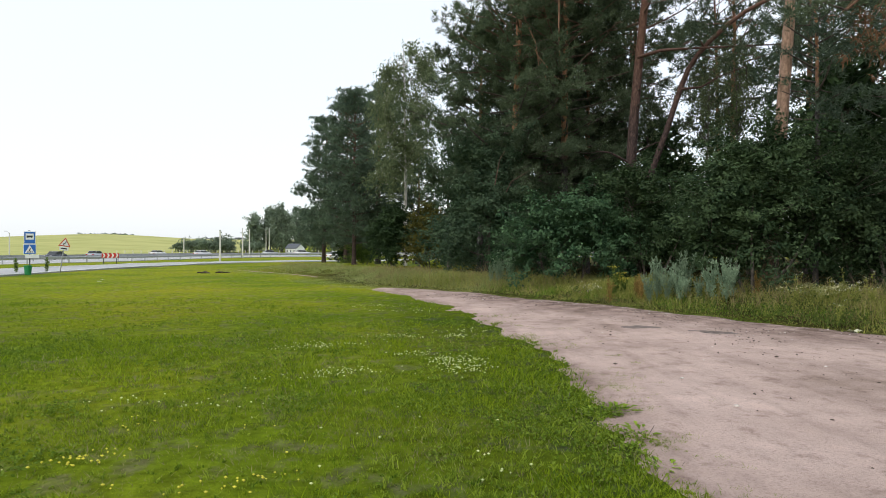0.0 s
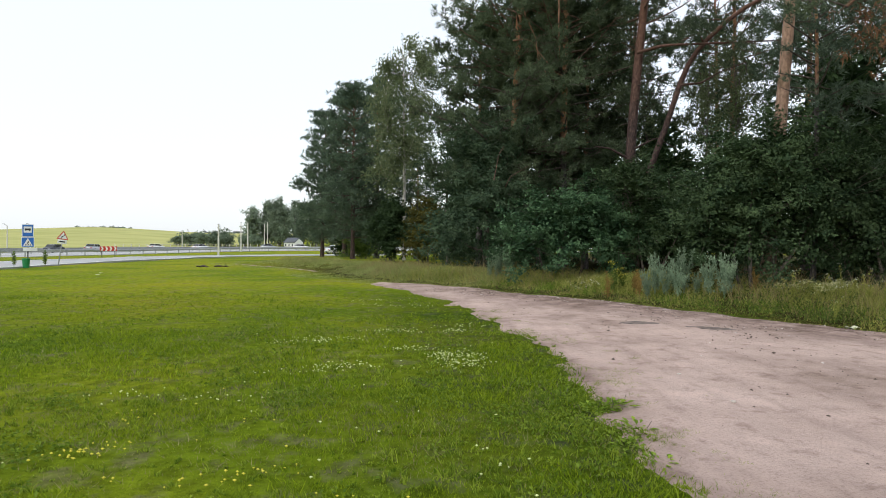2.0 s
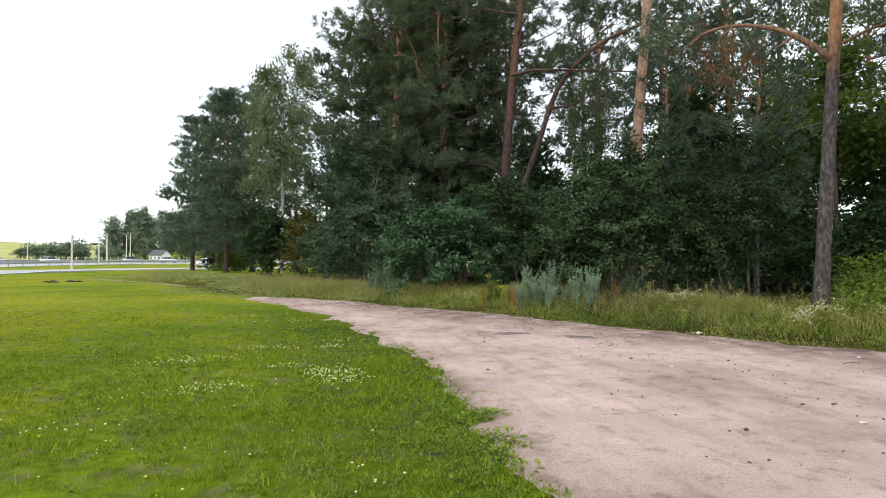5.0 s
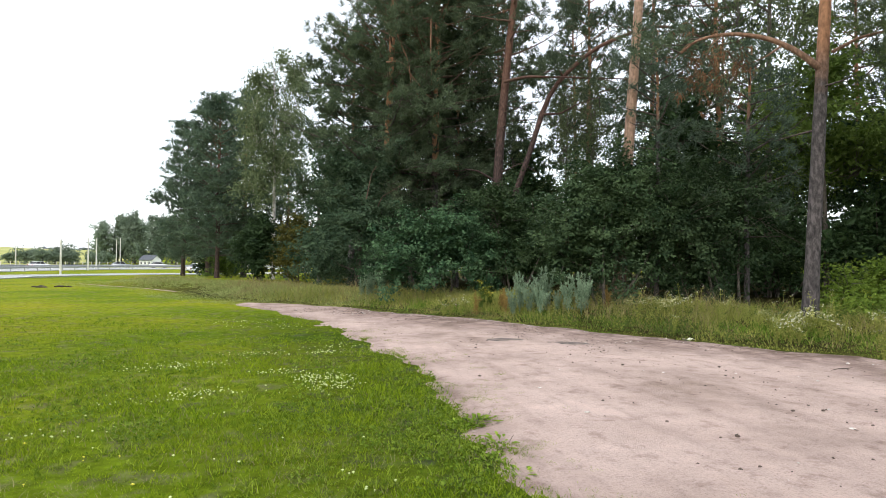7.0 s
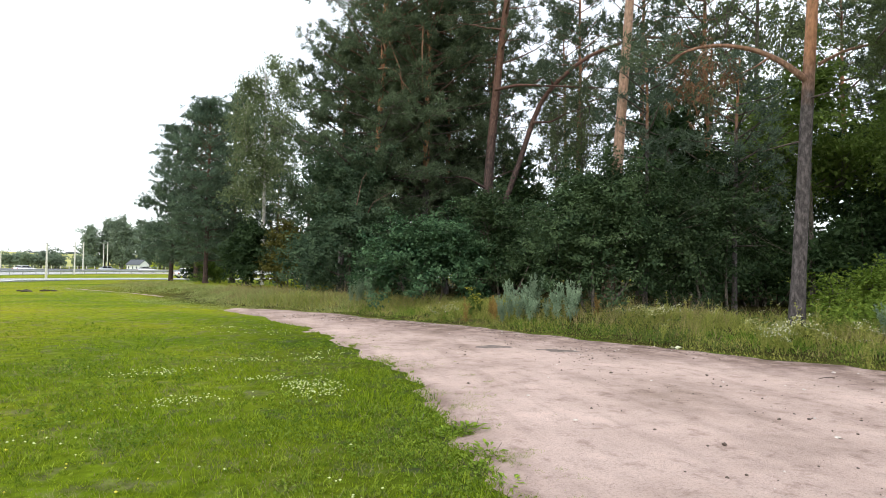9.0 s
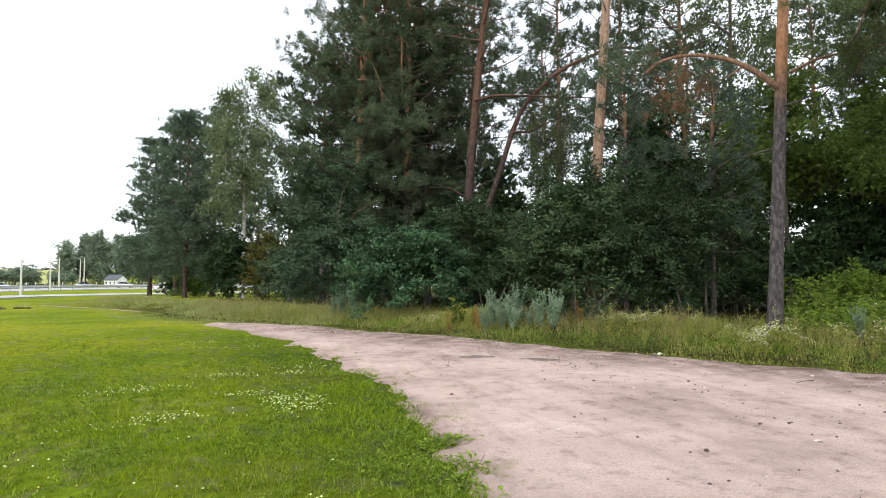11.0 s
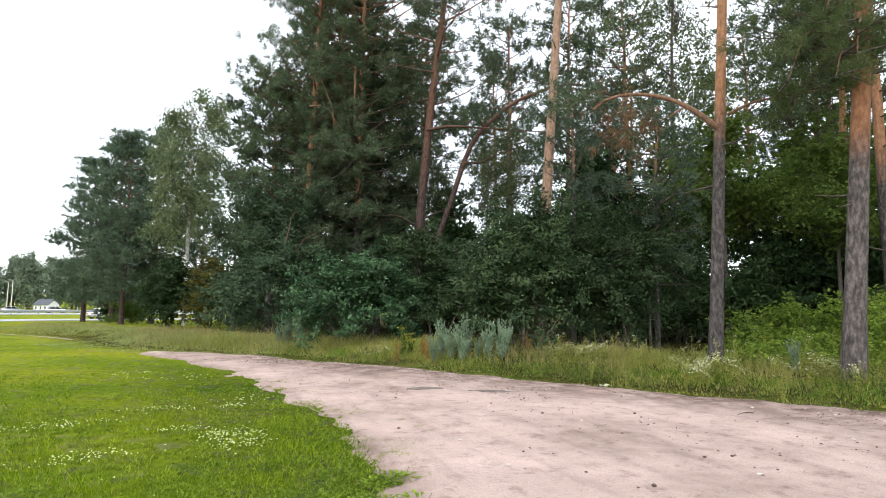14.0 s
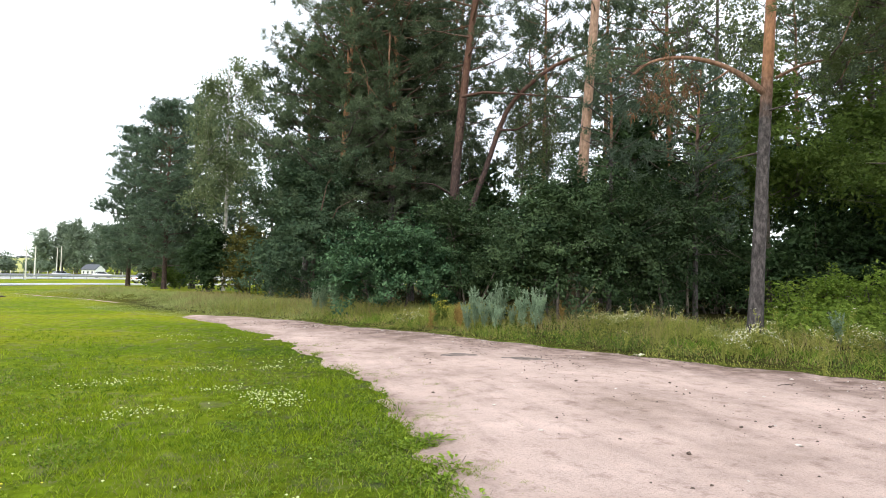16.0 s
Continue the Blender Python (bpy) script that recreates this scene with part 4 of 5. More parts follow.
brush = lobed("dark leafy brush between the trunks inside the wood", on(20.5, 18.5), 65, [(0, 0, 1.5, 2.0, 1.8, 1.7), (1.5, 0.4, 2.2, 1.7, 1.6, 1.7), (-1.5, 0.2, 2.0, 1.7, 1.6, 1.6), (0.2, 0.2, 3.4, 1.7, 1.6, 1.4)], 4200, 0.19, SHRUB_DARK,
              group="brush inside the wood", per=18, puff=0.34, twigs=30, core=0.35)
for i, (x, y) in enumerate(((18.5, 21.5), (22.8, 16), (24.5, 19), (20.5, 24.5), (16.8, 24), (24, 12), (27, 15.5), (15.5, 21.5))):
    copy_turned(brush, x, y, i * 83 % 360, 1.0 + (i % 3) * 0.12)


# ---- grasses ----
def scatter(rng, x0, x1, y0, y1, per_m2):
    n = int((x1 - x0) * (y1 - y0) * per_m2)
    return rng.uniform(x0, x1, n), rng.uniform(y0, y1, n)


def lawn_grass(seed, share, tall, wide, bend, lean_in=0.0):
    rng, acc = np.random.default_rng(seed), Acc()
    for x0, x1, y0, y1, dens, h, w in ((-6, 3.2, -4, 2.6, 700, 0.045, 0.010), (-4.5, 3.2, 2.6, 6.5, 2800, 0.045, 0.006), (-8, 3, 6.5, 11, 1200, 0.05, 0.009), (-13, 2.5, 11, 19, 360, 0.03, 0.014), (-20, 1, 19, 28, 70, 0.02, 0.025)):
        x, y = scatter(rng, x0, x1, y0, y1, dens * share)
        d = track_dist(x, y)
        patch, bare = fbm(x * 1.1, y * 1.1, seed + 1), fbm(x * 2.6, y * 2.6, seed + 3)
        edge = smooth(-0.7, -0.1, d)
        keep = (d < rng.normal(0.0, 0.12, len(x)) + rng.exponential(0.06, len(x)) * (rng.uniform(0, 1, len(x)) < 0.25)) & ((np.abs(x) < 0.85 * y + 1.5) | (y < 2.6)) & (rng.uniform(0, 1, len(x)) < 0.2 + 1.5 * smooth(0.34 + 0.1 * edge, 0.52 + 0.1 * edge, bare))
        x, y, patch, edge = x[keep], y[keep], patch[keep], edge[keep]
        h = h * np.clip(1.15 - y / 60, 0.6, 1)
        hh = h * tall * (0.3 + 2.2 * smooth(0.3, 0.75, patch) + 0.5 * edge * (y < 9)) * rng.uniform(0.5, 1.4, len(x))
        blades(acc, rng, np.stack([x, y, height(x, y) - 0.004], 1), hh, w * wide * rng.uniform(0.6, 1.4, len(x)), bend)
    return acc.mesh("lawn_grass", False)


tagged(link("lawn_grass", lawn_grass(71, 0.5, 0.72, 1.4, 0.9), LAWN), "short mown lawn grass with uneven tufts", "grass", kind="stuff")
tagged(link("lawn_thatch", lawn_grass(171, 0.15, 0.6, 0.8, 1.2), THATCH), "dry straw bits and seed stalks in the lawn", "grass", kind="stuff")


def lawn_tufts():
    """Clumps of broader, curling blades."""
    rng, acc = np.random.default_rng(75), Acc()
    for x0, x1, y0, y1, dens, per, h, w in ((-4.5, 3.2, 2.6, 6.5, 125, 12, 0.045, 0.0085), (-8, 3, 6.5, 11, 58, 10, 0.047, 0.011), (-13, 2.5, 11, 19, 10, 7, 0.036, 0.015)):
        x, y = scatter(rng, x0, x1, y0, y1, dens)
        d = track_dist(x, y)
        patch = fbm(x * 0.9, y * 0.9, 175)
        near = smooth(-1.2, -0.1, d)
        keep = (d < rng.normal(0.03, 0.08, len(x))) & (np.abs(x) < 0.85 * y + 1.5) & (rng.uniform(0, 1, len(x)) < 0.25 + 0.9 * smooth(0.35, 0.6, patch) + 0.5 * near)
        x, y, near, patch = x[keep], y[keep], near[keep], patch[keep]
        big = (0.35 + rng.exponential(0.45, len(x)).clip(0, 1.1)) * (0.7 + 0.5 * near + 0.5 * smooth(0.4, 0.7, patch))
        p = np.repeat(np.stack([x, y, height(x, y) - 0.004], 1), per, 0)
        p[:, :2] += rng.normal(0, 0.018, (len(p), 2)) * np.repeat(big, per)[:, None]
        hh = h * np.repeat(big, per) * rng.uniform(0.5, 1.3, len(p))
        blades(acc, rng, p, hh, w * rng.uniform(0.7, 1.5, len(p)), 1.0, True)
    return acc.mesh("lawn_tufts", False)


tagged(link("lawn_tufts", lawn_tufts(), TUFT), "uneven clumps of brighter grass in the lawn", "grass", kind="stuff")


def weed_leaves():
    """Low broad leaves: clover mats and rosettes, thickest along the track."""
    rng, acc = np.random.default_rng(77), Acc()
    for x0, x1, y0, y1, dens, size in ((-4.5, 2.6, 2.8, 7.0, 900, 0.036), (-7, 2.4, 7.0, 13, 260, 0.045)):
        x, y = scatter(rng, x0, x1, y0, y1, dens)
        d = track_dist(x, y)
        n = fbm(x * 1.3, y * 1.3, 79)
        keep = (d < 0.03) & (rng.uniform(0, 1, len(x)) < smooth(0.52, 0.72, n + 0.16 * smooth(-1.6, -0.1, d))) & (np.abs(x) < 0.85 * y + 1)
        x, y = x[keep], y[keep]
        p = np.stack([x, y, height(x, y) + rng.uniform(0.01, 0.06, len(x))], 1)
        leaves(acc, rng, p, size, 0.0, 0.8, 0.6)
    return acc.mesh("lawn_weeds", False)


tagged(link("lawn_weeds", weed_leaves(), WEED), "low broad-leaved weeds in the lawn beside the track", "weeds", kind="stuff")


def verge_grass(seed, dens, hmin, hmax, width, bend, near, far, cut, start=3, stop=50):
    rng, acc = np.random.default_rng(seed), Acc()
    y = rng.uniform(start, stop, int(dens * (stop - start) * (far - near)))
    x = np.interp(y, TRACK_Y, TRACK_R) + rng.uniform(near, far, len(y)) / 0.85
    patch, lump = fbm(x * 0.5, y * 0.5, seed), fbm(x * 1.7, y * 1.7, seed + 5)
    keep = (track_dist(x, y) < 0.05) & (patch > cut) & (rng.uniform(0, 1, len(y)) < np.clip(1.3 - y / 45, 0.25, 1)) & (rng.uniform(0, 1, len(y)) < 0.3 + 1.6 * smooth(0.35, 0.6, lump))
    x, y, patch, lump = x[keep], y[keep], patch[keep], lump[keep]
    s = (x - np.interp(y, TRACK_Y, TRACK_R)) * 0.85
    grow = 0.18 + 0.82 * smooth(0.3, 2.0, s)
    h = (hmin + (hmax - hmin) * smooth(0.25, 0.75, patch)) * grow * (1 - 0.45 * smooth(24, 34, y)) * (0.55 + 0.9 * lump) * rng.uniform(0.5, 1.3, len(x))
    blades(acc, rng, np.stack([x, y, height(x, y) - 0.01], 1), h, width * rng.uniform(0.6, 1.4, len(x)) * (1 + y / 30), bend, True)
    return acc.mesh("verge_grass", False)


tagged(link("verge_grass", verge_grass(81, 380, 0.16, 0.36, 0.010, 1.15, -0.1, 6.5, 0.0, 3, 27), TALL), "tall unmown grass along the edge of the wood", "grass", kind="stuff")
tagged(link("verge_turf", verge_grass(87, 520, 0.12, 0.2, 0.011, 1.1, -0.12, 1.9, 0.0, 3, 23), TURF), "short green turf along the edge of the track", "grass", kind="stuff")
tagged(link("meadow_grass", verge_grass(86, 300, 0.22, 0.36, 0.013, 1.0, -1.8, 5.5, 0.0, 22), MEADOW), "pale yellow-green meadow grass at the far end of the verge", "grass", kind="stuff")
tagged(link("seed_grass", verge_grass(82, 120, 0.3, 0.62, 0.006, 0.7, 0.6, 5.0, 0.44), STRAW), "dry straw-coloured seed grass in the verge", "grass", kind="stuff")


def undergrowth(seed, count, near, far, lo, hi, size, cut, per=12, slope=0.0):
    rng, acc = np.random.default_rng(seed), Acc()
    y = rng.uniform(2, 48, count)
    x = np.interp(y, TRACK_Y, TRACK_R) + rng.uniform(near, far, len(y))
    keep = (fbm(x * 0.4, y * 0.4, seed + 1) > cut) & (x > slope * y)
    keep &= rng.uniform(0, 1, len(y)) < 0.12 + 0.88 * smooth(17, 13, y)
    x, y = x[keep], y[keep]
    top = (1 - 0.6 * smooth(14, 22, y)) * rng.uniform(lo, hi, len(x)) * (0.4 + 1.2 * fbm(x * 0.35, y * 0.35, seed + 2))
    p = np.repeat(np.stack([x, y, height(x, y)], 1), per, 0)
    p += rng.normal(0, 1, p.shape) * [0.14, 0.14, 0]
    p[:, 2] += np.repeat(top, per) * rng.uniform(0.15, 1.0, len(p))
    leaves(acc, rng, p, size, 0.1, 0.9, 0.6)
    return acc.mesh("undergrowth", False)


tagged(link("undergrowth", undergrowth(83, 9000, 3.2, 15, 0.35, 1.05, 0.12, 0.42, slope=0.97), FERN), "low leafy undergrowth on the floor of the wood", "undergrowth", kind="stuff")
tagged(link("verge_weeds", undergrowth(88, 7000, 0.5, 5.0, 0.12, 0.42, 0.055, 0.40), SHRUB_LIGHT), "leafy weeds mixed into the verge grass", "weeds", kind="stuff")


def stray_tufts():
    """Small grass tufts growing out on the bare dirt near the lawn."""
    rng, acc = np.random.default_rng(91), Acc()
    y = rng.uniform(3.6, 15, 1500)
    x = np.interp(y, TRACK_Y, TRACK_L) + rng.exponential(0.35, 1500)
    d = track_dist(x, y)
    keep = (d > 0) & (d < 1.3) & (fbm(x * 2, y * 2, 92) > 0.55)
    lone = np.array([(1.87, 4.73), (1.9, 4.54), (2.1, 4.56), (2.14, 4.35), (1.99, 3.95), (1.77, 4.75), (1.66, 3.88), (1.71, 5.11)])
    x, y = np.r_[x[keep], np.repeat(lone[:, 0], 3) + rng.normal(0, 0.03, 24)], np.r_[y[keep], np.repeat(lone[:, 1], 3) + rng.normal(0, 0.02, 24)]
    p = np.repeat(np.stack([x, y, height(x, y) + 0.012], 1), 14, 0)
    p[:, :2] += rng.normal(0, 0.022, (len(p), 2))
    blades(acc, rng, p, rng.uniform(0.012, 0.04, len(p)), rng.uniform(0.004, 0.008, len(p)), 1.2)
    return acc.mesh("stray_tufts", False)


tagged(link("stray_tufts", stray_tufts(), LAWN), "sparse grass tufts on the bare edge of the track", "grass", kind="stuff")


# ---- wild plants of the verge ----
def herb(name, label, category, seed, tall, leaf_mat, leaf, count, side=0.3, shoots=4, bloom=None, bloom_size=0.05, bloom_count=0, group="", droop=0.0, slim=0.35):
    """An upright plant: one stem, side shoots with leaves along them, and a bloom on top."""
    rng = np.random.default_rng(seed)
    root = thing(name, label, category, (0, 0, 0), 0, group)
    green, tops = Acc(), []
    t = np.linspace(0, 1, 6)
    for i in range(shoots):
        a = rng.uniform(0, 6.28)
        out = side * rng.uniform(0.3, 1.0) * (0.4 if i == 0 else 1)
        h = tall * rng.uniform(0.58, 1.0)
        pts = np.c_[math.cos(a) * out * t ** 1.4, math.sin(a) * out * t ** 1.4, h * t - 0.03]
        stem = Acc()
        tube(stem, pts, 0.006 * (1 - t) + 0.002, 4)
        link("stem", stem.mesh("stem"), leaf_mat, root)
        u = rng.uniform(0.12, 1, count // shoots) ** 0.8
        p = np.stack([np.interp(u, t, pts[:, c]) for c in range(3)], 1)
        p += rng.normal(0, 1, p.shape) * (0.05 * (1.2 - u))[:, None] * [1, 1, 0.5]
        leaves(green, rng, p, leaf, -0.35 + droop, 0.15, slim)
        tops.append(pts[-1])
    tagged(link("leaves", green.mesh("leaves", False), leaf_mat, root), kind="stuff")
    if bloom:
        acc = Acc()
        for q in tops:
            p = q + rng.normal(0, 1, (bloom_count, 3)) * [bloom_size * 1.4, bloom_size * 1.4, bloom_size * 0.5]
            leaves(acc, rng, p, bloom_size * 0.7, 0, 1.5, 0.9)
        tagged(link("bloom", acc.mesh("bloom", False), bloom, root), kind="stuff")
    return root


def plant_at(ob, spots, seed, least=0.8, most=1.15):
    rng = np.random.default_rng(seed)
    for i, (x, y) in enumerate(spots):
        size = rng.uniform(least, most)
        m = pose(*on(x, y), rng.uniform(-6, 6), rng.uniform(-6, 6), rng.uniform(0, 360)) @ Matrix.Diagonal((size, size, size, 1))
        if i == 0:
            ob.matrix_basis = m
        else:
            copy_thing(ob, Matrix.Identity(4)).matrix_basis = m


def spots(seed, n, x, y, sx, sy):
    rng = np.random.default_rng(seed)
    return [(x + rng.normal(0, sx), y + rng.normal(0, sy)) for _ in range(n)]


wormwood = herb("wormwood", "tall grey-green wormwood plant in the verge", "wild plant", 101, 1.3, WORMWOOD, 0.085, 900, 0.38, 10, group="wormwood along the wood", droop=-0.9, slim=0.3)
plant_at(wormwood, [(5.65 + 0.17 * i, 17.0 - 0.1 * i + 0.3 * (i * 7 % 4 - 1)) for i in range(9)] + [(1.85, 23.7), (2.25, 23.8), (2.1, 23.4), (2.6, 23.5)] + [(7.3, 15.7), (7.5, 15.9), (12.0, 10.4)], 3, 0.55, 1.2)
goldenrod = herb("goldenrod", "yellow-green goldenrod in front of the bushes", "wild plant", 102, 0.95, SHRUB_LIGHT, 0.10, 160, 0.2, 5, YELLOW_PETAL, 0.045, 26, "goldenrod along the wood")
plant_at(goldenrod, spots(4, 2, 5.15, 18.1, 0.15, 0.15) + [(13.2, 12.4)], 5)
dock = herb("dock", "rusty brown dried dock stalk in the verge", "wild plant", 103, 0.85, RUST, 0.065, 200, 0.16, 4, group="dock in the verge")
plant_at(dock, spots(6, 6, 5.5, 17.4, 0.3, 0.3) + spots(7, 2, 8.4, 16.3, 0.3, 0.2), 8)
umbel = herb("yarrow", "white-flowered yarrow in the tall grass", "wild plant", 104, 0.62, TALL, 0.07, 70, 0.25, 5, WHITE_PETAL, 0.035, 12, "white flowers in the verge")
plant_at(umbel, spots(9, 4, 4.3, 17.9, 0.25, 0.2) + spots(10, 9, 10.1, 10.9, 0.5, 0.35) + spots(11, 8, 11.3, 9.7, 0.5, 0.5) + spots(12, 5, 9.6, 14.4, 0.6, 0.4), 13)
fleabane = herb("fleabane", "slender weed with small white flowers", "wild plant", 105, 0.85, TALL, 0.06, 110, 0.22, 5, WHITE_PETAL, 0.022, 9, "slender weeds in the verge")
plant_at(fleabane, spots(14, 10, 11.2, 11.0, 1.0, 0.8) + spots(15, 8, 9.2, 13.2, 0.8, 0.8), 16)


bedstraw = herb("bedstraw", "cream-flowered bedstraw in the verge grass", "wild plant", 106, 0.5, TALL, 0.06, 60, 0.3, 6, CREAM_PETAL, 0.04, 14, "cream flowers in the verge")
plant_at(bedstraw, spots(18, 10, 8.85, 14.6, 0.45, 0.3) + spots(19, 6, 10.3, 11.6, 0.35, 0.3), 20)


def plantain(seed):
    rng = np.random.default_rng(seed)
    root = thing("plantain", "broad-leaved plantain with thin seed spikes at the track edge", "weed", (0, 0, 0), 0, "plantain along the track")
    green, spike = Acc(), Acc()
    n = 34
    a = rng.uniform(0, 6.28, n)
    r = rng.uniform(0.01, 0.12, n)
    p = np.c_[np.cos(a) * r, np.sin(a) * r, rng.uniform(0.005, 0.05, n)]
    d = np.c_[np.cos(a), np.sin(a), rng.uniform(0.1, 0.7, n)]
    s = unit(np.cross(d, [0, 0, 1.0]))
    ln = rng.uniform(0.04, 0.09, (n, 1))
    v = np.stack([p, p + d * ln * 0.5 + s * ln * 0.25, p + d * ln * [1, 1, 0.5], p + d * ln * 0.5 - s * ln * 0.25], 1)
    green.add(v.reshape(-1, 3), np.arange(n * 4).reshape(-1, 4))
    link("leaves", green.mesh("leaves", False), WEED, root)
    for i in range(3):
        q = np.array([*rng.normal(0, 0.06, 2), 0])
        one = Acc()
        tube(one, np.stack([q, q + [rng.normal(0, 0.02), rng.normal(0, 0.02), rng.uniform(0.05, 0.11)]]), [0.002, 0.0025], 4)
        link("spike", one.mesh("spike"), TWIG_BARK, root)
    return root


plant_at(plantain(110), [(1.6, 5.85), (1.42, 5.78), (1.66, 5.15), (1.6, 4.4), (1.2, 6.2), (1.45, 4.75), (1.72, 5.9)], 17)


# ---- flowers in the lawn ----
def flower_heads(seed, clusters, size, lift):
    rng, acc = np.random.default_rng(seed), Acc()
    octa = np.array([(1, 0, 0), (0, 1, 0), (-1, 0, 0), (0, -1, 0), (0, 0, 1), (0, 0, -1)], float)
    faces = np.array([(0, 1, 4), (1, 2, 4), (2, 3, 4), (3, 0, 4), (1, 0, 5), (2, 1, 5), (3, 2, 5), (0, 3, 5)])
    for x, y, sx, sy, n in clusters:
        for px, py in zip(rng.normal(x, sx, n), rng.normal(y, sy, n)):
            if track_dist(np.array([px]), np.array([py]))[0] > -0.1:
                continue
            z = float(height(px, py)) + lift * rng.uniform(0.6, 1.4)
            acc.add(octa * size * rng.uniform(0.6, 1.2) * np.array([1, 1, 0.6]) + [px, py, z], faces)
            tube(acc, np.array([(px, py, z - lift * 0.4), (px, py, z)]), [0.001, 0.001], 3)
    return acc.mesh("flower_heads")


CLOVER = [(-1.82, 9.78, 0.38, 0.16, 70), (-2.4, 9.5, 0.2, 0.1, 16), (-0.77, 10.75, 0.34, 0.12, 60), (0.23, 10.76, 0.14, 0.1, 34), (0.28, 8.2, 0.2, 0.3, 190), (0.02, 8.45, 0.12, 0.12, 60), (-0.44, 8.98, 0.24, 0.1, 40), (-1.21, 7.76, 0.24, 0.12, 60), (-1.75, 7.45, 0.3, 0.12, 26),
          (-1.66, 16.6, 0.5, 0.25, 40), (-1.0, 15.4, 0.5, 0.25, 40), (0.45, 11.4, 0.3, 0.2, 24), (-2.35, 6.2, 0.25, 0.1, 14), (-3.25, 6.3, 0.25, 0.12, 16), (-1, 7, 1.6, 1.6, 18), (-0.2, 5.0, 0.5, 0.4, 7), (0.4, 4.2, 0.3, 0.2, 8)]
YELLOWS = [(-2.72, 4.55, 0.12, 0.08, 22), (-2.6, 4.75, 0.1, 0.06, 8), (-1.2, 4.2, 0.12, 0.06, 9), (-1.4, 4.1, 0.1, 0.05, 6), (-2.85, 5.55, 0.15, 0.1, 6), (-1.8, 4.0, 0.2, 0.1, 10), (-2.0, 5.3, 1.2, 0.8, 12), (-0.3, 3.7, 0.2, 0.1, 6)]
tagged(link("clover_flowers", flower_heads(121, CLOVER, 0.0135, 0.034), CLOVER_PETAL), "white clover heads in patches across the lawn", "flowers", kind="stuff")
tagged(link("hawkweed_flowers", flower_heads(122, YELLOWS, 0.0145, 0.034), YELLOW_PETAL), "small yellow flowers in the lawn", "flowers", kind="stuff")

# ---- stones and litter on the track ----
STONE_DARK = plain("dark_stone", (0.09, 0.065, 0.052), 0.95, 0, 0.4, 20)
STONE_PALE = plain("pale_stone", (0.52, 0.47, 0.43), 0.85, 0, 0.25, 20)


def stone_mesh(seed, size):
    rng = random.Random(seed)
    bm = bmesh.new()
    bmesh.ops.create_icosphere(bm, subdivisions=1, radius=size)
    for v in bm.verts:
        v.co = Vector((v.co.x * 1.25, v.co.y, v.co.z * 0.6)) * rng.uniform(0.75, 1.2)
    return bm


def pebbles(seed, n, lo, hi):
    rng, acc = np.random.default_rng(seed), Acc()
    y = rng.uniform(3.5, 22, n * 3)
    u = rng.uniform(0, 1, n * 3) ** 0.45
    left, right = np.interp(y, TRACK_Y, TRACK_L), np.interp(y, TRACK_Y, TRACK_R)
    x = left + (right - left) * u
    keep = (track_dist(x, y) > 0.1) & (rng.uniform(0, 1, n * 3) < 0.15 + 0.85 * smooth(0.4, 0.65, fbm(x * 0.7, y * 0.7, 41)))
    x, y = x[keep][:n], y[keep][:n]
    octa = np.array([(1, 0, 0), (0, 1, 0), (-1, 0, 0), (0, -1, 0), (0, 0, 1), (0, 0, -1)], float)
    faces = np.array([(0, 1, 4), (1, 2, 4), (2, 3, 4), (3, 0, 4), (1, 0, 5), (2, 1, 5), (3, 2, 5), (0, 3, 5)])
    size = lo * (hi / lo) ** (rng.uniform(0, 1, len(x)) ** 1.7)
    for px, py, s in zip(x, y, size):
        acc.add(octa * rng.uniform(0.6, 1.3, (6, 1)) * s * [1.2, 1.2, 0.7] + [px, py, float(height(px, py)) + 0.026], faces)
    return acc.mesh("pebbles", False)


tagged(link("dark_pebbles", pebbles(131, 2400, 0.006, 0.024), STONE_DARK), "dark pebbles and clods strewn over the track", "pebbles", kind="stuff")
tagged(link("pale_pebbles", pebbles(132, 480, 0.007, 0.026), STONE_PALE), "pale gravel bits strewn over the track", "pebbles", kind="stuff")
STONES = [(2.92, 6.07, 0.034), (4.81, 8.8, 0.035), (6.29, 8.47, 0.032), (5.22, 5.77, 0.03), (5.56, 5.71, 0.032), (2.88, 7.35, 0.026), (3.92, 4.99, 0.034), (3.73, 4.97, 0.022), (3.57, 5.59, 0.024), (3.5, 4.18, 0.02), (8.6, 8.37, 0.045)]
for i, (x, y, size) in enumerate(STONES):
    rock = link("stone", bpy.data.meshes.new("stone"), STONE_DARK if i % 5 else STONE_PALE)
    size *= 0.72
    stone_mesh(i, size).to_mesh(rock.data)
    rock.location = on(x, y, 0.026 + size * 0.3)
    tagged(rock, "small dark stone lying on the dirt track" if i % 5 else "small pale stone lying on the dirt track", "stone", "stones on the track")


